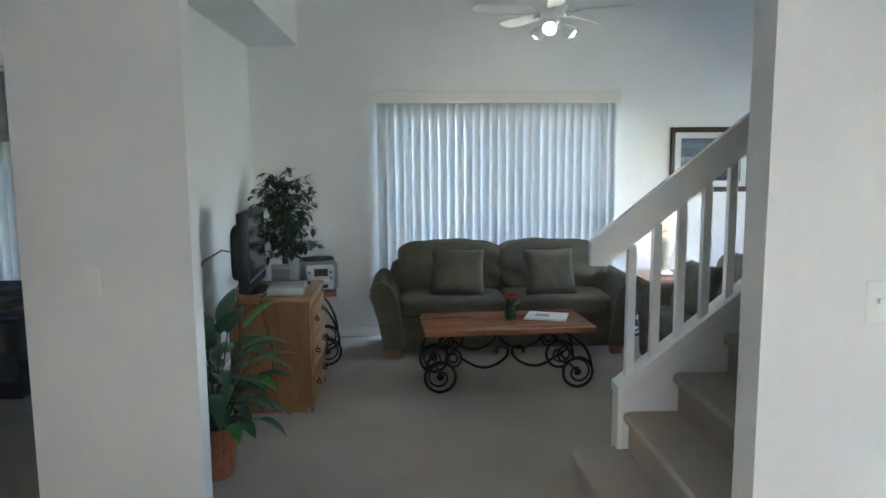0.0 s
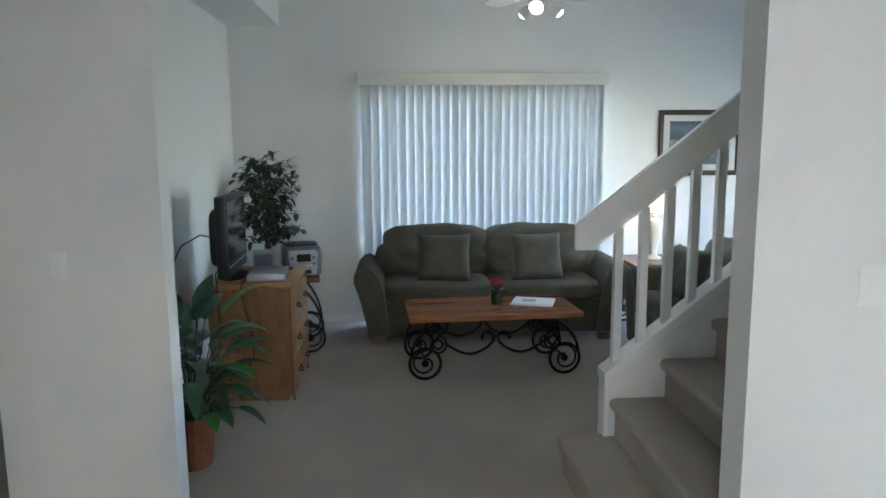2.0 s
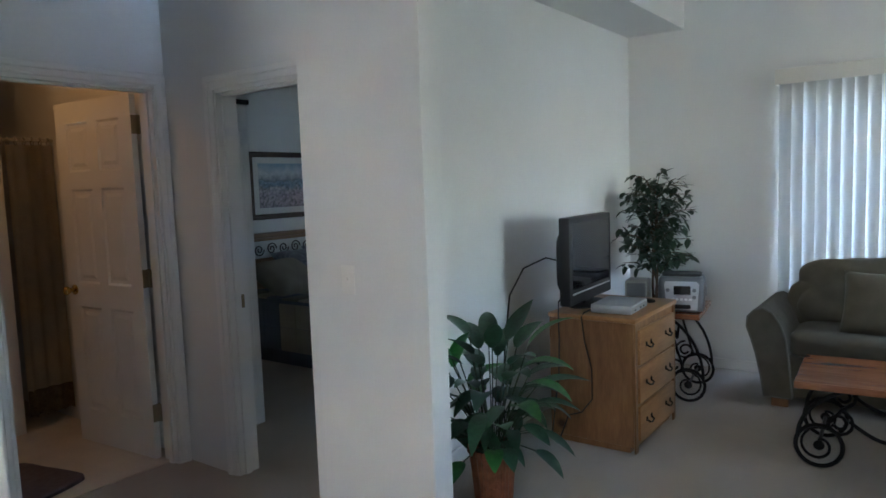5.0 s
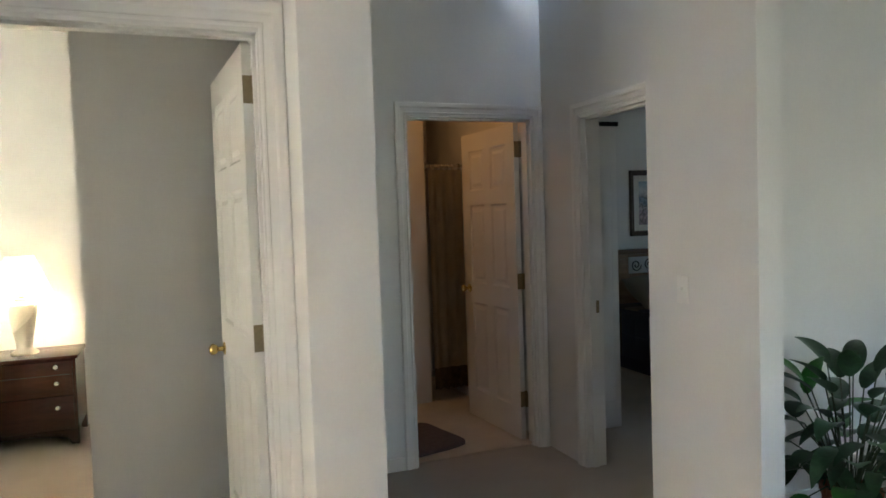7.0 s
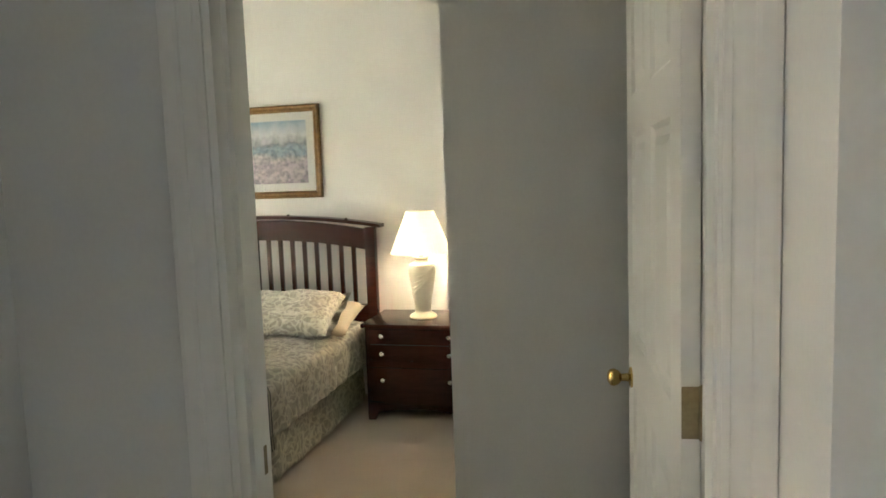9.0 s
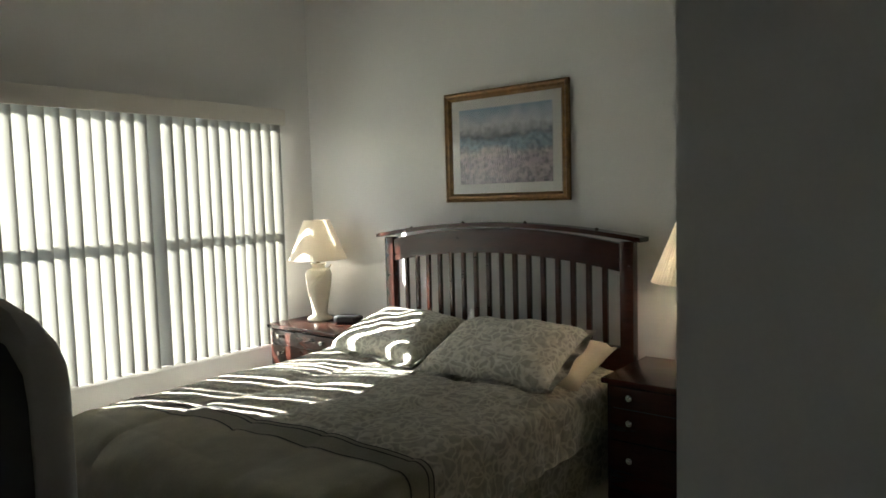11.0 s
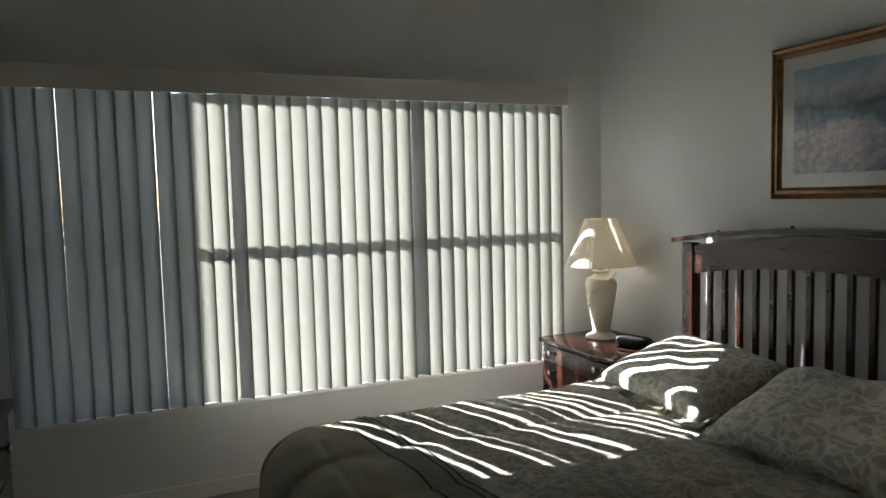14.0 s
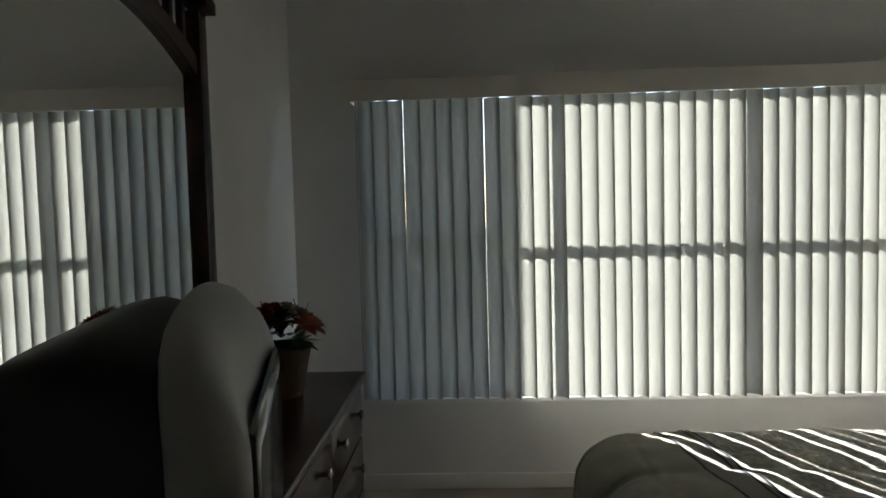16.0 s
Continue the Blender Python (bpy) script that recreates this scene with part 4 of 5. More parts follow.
cable("television_cable", [(-0.83, 4.92, 1.02), (-0.90, 4.84, 1.05), (-0.98, 4.72, 1.00), (-1.04, 4.66, 0.85), (-1.08, 4.66, 0.55), (-1.11, 4.68, 0.30), (-1.12, 4.70, 0.02)], 0.005, "black cable looping from the television to the wall")
cable("television_cable", [(-0.80, 4.90, 0.86), (-0.82, 4.83, 0.80), (-0.80, 4.785, 0.735), (-0.795, 4.78, 0.60), (-0.80, 4.78, 0.40), (-0.85, 4.77, 0.01)], 0.004, "black cable hanging down the side of the pine chest")
cable("television_cable", [(-0.66, 4.92, 0.755), (-0.665, 4.83, 0.752), (-0.66, 4.785, 0.735), (-0.64, 4.778, 0.60), (-0.60, 4.778, 0.45), (-0.60, 4.778, 0.28), (-0.66, 4.772, 0.20), (-0.74, 4.77, 0.17), (-0.80, 4.765, 0.01)], 0.004, "black cable hanging down the side of the pine chest")


def foreground_plant():
    p = thing("potted_plant", -0.735, 3.955, 0, 0, "artificial broad-leaved plant in a round wicker pot", "plant")
    prof = [(0.085, 0.0), (0.088, 0.02), (0.098, 0.15), (0.108, 0.235), (0.116, 0.245), (0.116, 0.27), (0.108, 0.27), (0.104, 0.23)]
    part("pot", lathe(bmesh.new(), prof, 96, flute=0.035, flutes=26), WICKER, p, "reddish brown wicker pot")
    part("soil", lathe(bmesh.new(), [(0.104, 0.228), (0.06, 0.24), (0.0, 0.243)], 20), EARTH, p)
    rnd = random.Random(11)
    for i in range(54):
        a = i * 2.39996 + rnd.uniform(-0.2, 0.2)
        t = i / 53
        tilt = 0.16 + 0.95 * (1 - t) + rnd.uniform(-0.1, 0.1)
        high = 0.03 + 0.50 * t + rnd.uniform(-0.03, 0.03)
        root = Vector((0.03 * math.cos(a), 0.03 * math.sin(a), 0.235))
        out = 0.06 + 0.13 * math.sin(tilt) + 0.05 * rnd.random()
        tip = root + Vector((out * math.cos(a), out * math.sin(a), high))
        tip.x = max(tip.x, -0.28)
        bm = bmesh.new()
        tube(bm, [root, root.lerp(tip, 0.5) + Vector((0, 0, 0.04)), tip], 0.003, 5)
        part("stem", bm, LEAF_STEM, p)
        way = Vector((math.cos(a), math.sin(a), -0.35 + 1.45 * t + rnd.uniform(-0.3, 0.3)))
        if tip.x + way.normalized().x * 0.26 < -0.36:
            way.x = abs(way.x) * 0.3
        lb = bmesh.new()
        leaf_blade(lb, tip, way, rnd.uniform(0.19, 0.27) * (0.72 if t < 0.35 else 1.0), rnd.uniform(0.080, 0.112), rnd.uniform(0.3, 1.3), 8, 0.3)
        part("leaf", lb, LEAF_PALE if i % 4 == 2 else LEAF, p, smooth=180)
        if i % 2:
            mid = root.lerp(tip, 0.55) + Vector((0, 0, 0.04))
            b2 = a + rnd.uniform(-1.2, 1.2)
            w3 = Vector((math.cos(b2), math.sin(b2), rnd.uniform(-0.2, 0.6)))
            if mid.x + w3.normalized().x * 0.22 < -0.36:
                w3.x = abs(w3.x) * 0.3
            l2 = bmesh.new()
            leaf_blade(l2, mid, w3, rnd.uniform(0.16, 0.23), rnd.uniform(0.065, 0.09), rnd.uniform(0.5, 1.5), 8, 0.3)
            part("leaf", l2, LEAF, p, smooth=180)
    return p


foreground_plant()


def ficus():
    p = thing("ficus_tree", -0.80, 6.40, 0, 0, "artificial ficus tree with small dark leaves in the corner", "plant")
    part("pot", lathe(bmesh.new(), [(0.10, 0), (0.13, 0.24), (0.14, 0.25), (0.13, 0.25), (0.12, 0.22), (0.0, 0.22)], 28), WICKER, p)
    rnd = random.Random(5)
    tr = bmesh.new()
    for k in range(3):
        tube(tr, [(0.02 * math.cos(2.1 * k + z * 5), 0.02 * math.sin(2.1 * k + z * 5), z) for z in [0.2 + 0.1 * i for i in range(11)]], 0.012, 7, 0.5)
    part("trunk", tr, BARK, p)
    lv, br = bmesh.new(), bmesh.new()
    for i in range(68):
        t = i / 67
        a = i * 2.39996
        z0 = 0.76 + 0.66 * t
        reach = (0.17 + 0.13 * math.sin(math.pi * (0.1 + 0.85 * t))) * rnd.uniform(0.65, 1.1) * (0.62 if 0.38 < t < 0.52 else 1.0)
        end = Vector((reach * math.cos(a), reach * math.sin(a) * 0.8, z0 + rnd.uniform(0.02, 0.16)))
        end.x = max(end.x, -0.27)
        tube(br, [(0, 0, z0 - 0.05), end * 0.5 + Vector((0, 0, z0 * 0.5 + 0.03)), end], 0.003, 5)
        for k in range(10):
            u = 0.30 + 0.75 * k / 9
            pt = Vector((0, 0, z0)).lerp(end, u) + Vector((rnd.uniform(-0.025, 0.025), rnd.uniform(-0.025, 0.025), rnd.uniform(-0.03, 0.02)))
            wy = Vector((math.cos(a) * 0.3 + rnd.uniform(-1, 1), math.sin(a) * 0.3 + rnd.uniform(-1, 1), rnd.uniform(-0.9, 0.35)))
            leaf_blade(lv, pt, wy, rnd.uniform(0.07, 0.095), rnd.uniform(0.042, 0.055), 0.4, 4)
    part("branch", br, BARK, p)
    part("foliage", lv, FICUS, p, smooth=180)
    return p


ficus()


def table_lamp(x, y, z, label, group, lit, ribs=0.007):
    l = thing("table_lamp", x, y, z, 42, label, "lamp", group)
    l.scale = (1.1, 1.1, 1.1)
    base = [(0.075, 0), (0.08, 0.008), (0.072, 0.018), (0.050, 0.03), (0.044, 0.045), (0.052, 0.10), (0.066, 0.18), (0.078, 0.255), (0.080, 0.285), (0.070, 0.31), (0.042, 0.322), (0.036, 0.335), (0.046, 0.345), (0.046, 0.352), (0.0, 0.353)]
    part("base", lathe(bmesh.new(), base, 32), CERAMIC, l)
    for k in range(4):
        bm = bmesh.new()
        pts = []
        for i in range(15):
            t = i / 14
            a = -1.9 + 2.0 * t + 0.35 * k
            zz = 0.14 + 0.035 * k + 0.10 * t ** 1.6
            r = 0.055 + (zz - 0.1) / 0.185 * 0.026 + 0.001
            pts.append((r * math.cos(a), r * math.sin(a), zz))
        tube(bm, pts, 0.0045, 6)
        part("relief_rib", bm, CERAMIC, l)
    part("neck", lathe(bmesh.new(), [(0.014, 0.353), (0.014, 0.40), (0.018, 0.405), (0.0, 0.42)], 14), DULL_BRASS, l)
    sh = bmesh.new()
    n = 120
    for r_out, flip in ((1.0, 1), (0.985, -1)):
        lo = [sh.verts.new((r_out * 0.175 * (1 + ribs * (i % 2)) * math.cos(6.2832 * i / n), r_out * 0.175 * (1 + ribs * (i % 2)) * math.sin(6.2832 * i / n), 0.375)) for i in range(n)]
        hi = [sh.verts.new((r_out * 0.078 * (1 + ribs * (i % 2)) * math.cos(6.2832 * i / n), r_out * 0.078 * (1 + ribs * (i % 2)) * math.sin(6.2832 * i / n), 0.615)) for i in range(n)]
        for i in range(n):
            sh.faces.new((lo[i], lo[(i + 1) % n], hi[(i + 1) % n], hi[i]))
    part("shade", sh, SHADE, l, "cream pleated fabric shade", smooth=None)
    part("bulb", lathe(bmesh.new(), [(0.012, 0.42), (0.028, 0.455), (0.03, 0.475), (0.018, 0.50), (0.0, 0.505)], 16), BULB if lit else WHITE, l)
    if lit:
        bulb("lamp_bulb", x, y, z + 0.50, lit, WARM, 0.03)
    return l


table_lamp(2.47, 6.40, 0.60, "lit cream ceramic table lamp with pleated shade on the end table", "table lamps", 0.22)


def framed_picture(x, y, z, rz, w, h, frame_w, fmat, pmat, mat_w, label):
    """Hangs on a wall at local y = 0 and faces -y; z is its lower edge."""
    p = thing("framed_picture", x, y, z, rz, label, "picture")
    bm = bmesh.new()
    steps = [(0.0, 0.0), (0.0, 0.022), (0.22, 0.030), (0.45, 0.022), (0.7, 0.026), (1.0, 0.010), (1.0, 0.0)]
    corners = [(-w / 2, 0, 1, 1), (w / 2, 0, -1, 1), (w / 2, h, -1, -1), (-w / 2, h, 1, -1)]
    rings = [[(cx + sx * u * frame_w, -d, cz + sz * u * frame_w) for u, d in steps] for cx, cz, sx, sz in corners]
    vs = [[bm.verts.new(q) for q in r] for r in rings]
    for i in range(4):
        a, b = vs[i], vs[(i + 1) % 4]
        for k in range(len(steps) - 1):
            bm.faces.new((a[k], b[k], b[k + 1], a[k + 1]))
    part("frame", bm, fmat, p, smooth=30)
    f = frame_w
    part("mat_board", bx(-w / 2 + f * 0.9, w / 2 - f * 0.9, -0.008, -0.002, f * 0.9, h - f * 0.9), MATBOARD, p)
    q = part("print", bx(-w / 2 + f + mat_w, w / 2 - f - mat_w, -0.0095, -0.008, f + mat_w, h - f - mat_w), pmat, p)
    g = part("glass", bx(-w / 2 + f * 0.95, w / 2 - f * 0.95, -0.0135, -0.012, f * 0.95, h - f * 0.95), PANE, p)
    g.visible_shadow = False
    return p


framed_picture(3.02, 6.778, 1.30, 0, 0.76, 0.585, 0.045, DARKFRAME, FLORAL, 0.055, "dark-framed print of white lilies on the living room wall")


def ceiling_fan():
    f = thing("ceiling_fan", 1.30, 5.55, 2.62, 0, "white ceiling fan with four blades and lit lamp kit", "fan")
    part("motor", lathe(bmesh.new(), [(0.03, -0.02), (0.075, -0.01), (0.10, 0.02), (0.105, 0.06), (0.09, 0.10), (0.05, 0.13), (0.02, 0.14)], 30), WHITE, f)
    part("downrod", lathe(bmesh.new(), [(0.012, 0.13), (0.012, 1.62)], 12), WHITE, f)
    part("canopy", lathe(bmesh.new(), [(0.03, 1.58), (0.065, 1.64), (0.07, 1.68)], 20), WHITE, f)
    for k in range(5):
        a = radians(-25 + 72 * k)
        bm = bmesh.new()
        out = [(0.17, -0.045), (0.26, -0.062), (0.50, -0.068), (0.565, -0.055), (0.59, -0.02), (0.59, 0.02), (0.565, 0.055), (0.50, 0.068), (0.26, 0.062), (0.17, 0.045)]
        prism(bm, out, "z", -0.004, 0.004)
        b = part("blade", bm, WHITE, f, smooth=None)
        b.matrix_basis = Matrix.Translation((0, 0, 0.02)) @ pose(0, 0, 0, 0, 0, math.degrees(a)) @ pose(0, 0, 0, 12, 0, 0)
        br = bmesh.new()
        tube(br, [(0.08, 0, 0.02), (0.13, 0, 0.01), (0.20, 0, 0.016)], 0.012, 6)
        part("blade_bracket", br, WHITE, f).matrix_basis = pose(0, 0, 0, 0, 0, math.degrees(a))
    part("lamp_fitter", lathe(bmesh.new(), [(0.0, -0.085), (0.03, -0.08), (0.05, -0.05), (0.04, -0.02), (0.03, -0.01)], 20), WHITE, f)
    for k in range(3):
        a = radians(250 + 120 * k)
        m = Matrix.Translation((0.075 * math.cos(a), 0.075 * math.sin(a), -0.075)) @ pose(0, 0, 0, 0, 0, math.degrees(a)) @ pose(0, 0, 0, 0, 125, 0)
        sh = part("lamp_shade", lathe(bmesh.new(), [(0.02, 0), (0.028, 0.02), (0.045, 0.06), (0.05, 0.085), (0.046, 0.085), (0.04, 0.06), (0.024, 0.02)], 20), WHITE, f)
        sh.matrix_basis = m
        part("bulb", lathe(bmesh.new(), [(0.01, 0.02), (0.032, 0.055), (0.036, 0.075), (0.025, 0.10), (0.0, 0.107)], 16), BULB, f).matrix_basis = m
    return f


ceiling_fan()


def wall_switch(x, y, z, rz, gangs, label):
    s = thing("light_switch", x, y, z, rz, label, "switch", "light switches")
    w = 0.035 + 0.023 * (gangs - 1)
    part("plate", bx(-w, w, -0.006, 0, -0.058, 0.058, bevel=0.003), WHITE, s)
    for i in range(gangs):
        cx = (i - (gangs - 1) / 2) * 0.046
        part("toggle", bx(cx - 0.005, cx + 0.005, -0.018, -0.005, -0.004, 0.012, bevel=0.002, segs=1), WHITE, s)
        part("surround", bx(cx - 0.009, cx + 0.009, -0.0075, -0.005, -0.018, 0.018), WHITE, s)
    return s


wall_switch(-1.008, 3.334, 1.12, 0, 1, "white single toggle switch on the hall wall")
wall_switch(1.60, 2.363, 1.19, 0, 2, "white double toggle switch beside the stairs")


# ---- doors ----
def six_panel_door(name, x, y, rz, w, h, label, hinge_sign, knob_z=0.93):
    """A six-panel leaf. Local x runs from the hinge edge to the free edge, y is thickness."""
    d = thing(name, x, y, 0.012, rz, label, "door", "white six-panel doors")
    t = 0.035
    st, ms = 0.105, 0.085
    rows = [(0.20, 0.83), (0.97, 1.52), (1.62, 1.90)]
    sc = h / 2.02
    rows = [(a * sc, b * sc) for a, b in rows]
    cols = [(st, w / 2 - ms / 2), (w / 2 + ms / 2, w - st)]
    for u0 in (0, w - st):
        part("stile", bx(u0, u0 + st, 0, t, 0, h), TRIM, d, smooth=None)
    zs = [0] + [v for r in rows for v in r] + [h]
    for i in range(0, len(zs), 2):
        part("rail", bx(st, w - st, 0, t, zs[i], zs[i + 1]), TRIM, d, smooth=None)
    for a, b in rows:
        part("mullion", bx(w / 2 - ms / 2, w / 2 + ms / 2, 0, t, a, b), TRIM, d, smooth=None)
    for a, b in rows:
        for u0, u1 in cols:
            bm = bmesh.new()
            for s, y0 in ((1, t), (-1, 0.0)):
                lv = [(0.0, -0.0), (0.012, -0.009), (0.030, -0.009), (0.050, -0.002)]
                loops = []
                for ins, dep in lv:
                    yy = y0 + s * dep
                    loops.append([bm.verts.new(q) for q in ((u0 + ins, yy, a + ins), (u1 - ins, yy, a + ins), (u1 - ins, yy, b - ins), (u0 + ins, yy, b - ins))])
                for p, q in zip(loops, loops[1:]):
                    for k in range(4):
                        bm.faces.new((p[k], p[(k + 1) % 4], q[(k + 1) % 4], q[k]))
                bm.faces.new(loops[-1])
            part("panel", bm, TRIM, d, smooth=None)
    for s, y0 in ((1, t), (-1, 0.0)):
        k = part("door_knob", lathe(bmesh.new(), [(0.030, 0), (0.030, 0.005), (0.012, 0.010), (0.011, 0.030), (0.020, 0.037), (0.026, 0.050), (0.024, 0.062), (0.012, 0.070), (0.0, 0.071)], 24), BRASS, d, "polished brass knob")
        k.matrix_basis = pose(w - 0.065, y0, knob_z, -90 * s, 0, 0)
    for z in (0.26, 1.02, h - 0.165):
        hg = bmesh.new()
        box(hg, -0.0035, -0.001, 0.0, 0.034, z - 0.05, z + 0.05)
        box(hg, -0.030, -0.004, t * (0.5 + 0.5 * hinge_sign) + hinge_sign * 0.002, t * (0.5 + 0.5 * hinge_sign) + hinge_sign * 0.0045, z - 0.05, z + 0.05)
        lathe(hg, [(0.007, z - 0.052), (0.007, z + 0.052)], 10, -0.004, t * (0.5 + 0.5 * hinge_sign) + hinge_sign * 0.004)
        part("hinge", hg, DULL_BRASS, d, "dull brass hinge")
    return d


six_panel_door("door_bedroom", -1.285, 1.644, 185.0, 0.80, 2.095, "white six-panel bedroom door standing open", -1, 0.87)
six_panel_door("door_bathroom", -2.603, 3.404, 184.5, 0.72, 2.025, "white six-panel bathroom door standing ajar", -1)
st1 = tagged(part("strike_plate", bx(-2.0145, -2.0115, 3.545, 3.585, 0.885, 0.955), DULL_BRASS), "dull brass strike plate in the door frame", "strike plate")
st2 = tagged(part("strike_plate", bx(-1.235, -1.20, 0.7755, 0.778, 0.88, 0.94), DULL_BRASS), "dull brass strike plate in the door frame", "strike plate")


# ---- bathroom and second bedroom ----
def shower_curtain():
    c = thing("shower_curtain", -3.75, 3.0, 0, 0, "tan shower curtain with a dark hem hanging on a rod", "curtain")

    def cloth(name, z0, z1, out, material, label=""):
        bm = bmesh.new()
        n = 48
        lo, hi = [], []
        for i in range(n + 1):
            y = 0.205 + 0.272 * i / n
            x = 0.014 * math.sin(i * 0.42) + 0.005 * math.sin(i * 0.19)
            lo.append(bm.verts.new((x * 1.25 + out, y, z0 + 0.008 * math.sin(i * 0.6))))
            hi.append(bm.verts.new((x * 0.85 + out, y, z1)))
        for i in range(n):
            bm.faces.new((lo[i], lo[i + 1], hi[i + 1], hi[i]))
        bmesh.ops.solidify(bm, geom=bm.faces[:], thickness=0.002)
        part(name, bm, material, c, label, smooth=180)
    cloth("cloth", 0.14, 1.83, 0.0, CURTAIN)
    cloth("hem", 0.10, 0.27, 0.006, HEM, "dark olive printed hem")
    part("rod", tube(bmesh.new(), [(0, 0.172, 1.86), (0, 0.488, 1.86)], 0.012, 10), NICKEL, c)
    part("flange", lathe(bmesh.new(), [(0.035, 0), (0.033, 0.008), (0.014, 0.012)], 16), NICKEL, c).matrix_basis = pose(0, 0.171, 1.86, -90, 0, 0)
    for i in range(6):
        yy = 0.22 + 0.048 * i
        part("ring", tube(bmesh.new(), [(0.022 * math.cos(a), yy, 1.852 + 0.026 * math.sin(a)) for a in [2 * math.pi * k / 12 for k in range(13)]], 0.003, 5), NICKEL, c)
    return c


shower_curtain()
rug = tagged(part("bath_rug", cushion(0.55, 0.85, 0.03, 10, 10, 0.004), RUG, smooth=180), "dark mauve bath mat on the tiled floor", "rug")
rug.matrix_world = pose(-2.83, 2.56, 0.008, 0, 0, 14)


def second_bed():
    b = thing("bed", -3.28, 5.85, 0, 0, "dark patchwork quilted bed with pine headboard", "bed")
    part("mattress", cushion(1.95, 1.52, 0.34, 12, 10, 0.006), QUILT_C, b, smooth=180).location = (-0.02, 0, 0.24)
    part("bed_base", bx(-0.95, 0.93, -0.72, 0.72, 0.02, 0.25, bevel=0.01), NAVY, b)
    mats = (QUILT_A, QUILT_B, QUILT_C)
    n = 9
    for i in range(n):
        for j in range(2):
            x0 = -0.80 + 1.76 * i / n
            q = part("quilt_square", bx(x0 + 0.003, x0 + 1.76 / n - 0.003, -0.795, -0.775, 0.16 + 0.20 * j, 0.16 + 0.20 * (j + 1) - 0.005, bevel=0.006), mats[(i * 2 + j * 3 + (i // 2)) % 3], b)
    for i in range(n):
        for j in range(6):
            x0 = -0.80 + 1.76 * i / n
            y0 = -0.76 + 0.253 * j
            part("quilt_square", bx(x0 + 0.003, x0 + 1.76 / n - 0.003, y0 + 0.003, y0 + 0.25, 0.575, 0.592, bevel=0.006), mats[(i + j * 2) % 3], b)
    hb = part("headboard", bx(-1.07, -1.02, -0.74, 0.70, 0.30, 1.04, bevel=0.008), OLD_PINE, b, "weathered pine headboard")
    part("headboard_cap", bx(-1.085, -1.0, -0.78, 0.74, 1.04, 1.085, bevel=0.010), OLD_PINE, b)
    for y0, y1 in ((-0.70, -0.44), (0.40, 0.66)):
        part("headboard_panel", bx(-1.021, -1.008, y0, y1, 0.86, 1.0, bevel=0.008), OLD_PINE, b)
    part("inset", bx(-1.021, -1.012, -0.40, 0.36, 0.85, 1.01, bevel=0.004), MATBOARD, b)
    for k in range(5):
        bm = bmesh.new()
        cy = -0.32 + 0.15 * k
        pts = [(-1.005, y, z) for (y, _, z) in spiral(cy, 0.93, 0.06, 0.012, 0, 1.6 if k % 2 else -1.6)]
        tube(bm, pts, 0.006, 6)
        part("iron_scroll", bm, IRON, b)
    return b


second_bed()
for (x, y, z, rx, ry, rz, lab) in ((-4.02, 6.25, 0.75, 0, 50, 8, "slate blue patterned pillow leaning on the headboard"), (-3.90, 5.80, 0.74, 0, 45, -6, "slate blue patterned pillow leaning on the headboard"), (-3.80, 5.45, 0.70, 0, 35, 10, "tan patterned pillow at the edge of the bed")):
    p = part("bed_pillow", pillow(0.48, 0.64, 0.19, 14, x), BLUE if "blue" in lab else QUILT_B, smooth=180)
    p.matrix_world = pose(x, y, z, rx, ry, rz)
    tagged(p, lab, "pillow", "pillows on the second bed")
framed_picture(-4.398, 5.945, 1.21, 90, 0.80, 0.65, 0.05, DARKFRAME, LANDSCAPE, 0.06, "dark-framed glazed print above the second bed")
closet = thing("closet_door", -2.578, 3.90, 0, 90, "white bifold closet door panel", "door")
part("leaf", bx(-0.14, 0.20, -0.028, 0.0, 0.012, 2.02, bevel=0.003), TRIM, closet)
part("panel", bx(-0.09, 0.15, -0.034, -0.027, 0.2, 1.85, bevel=0.006), TRIM, closet)
part("track", bx(-0.16, 0.22, -0.03, -0.002, 2.022, 2.05), IRON, closet)


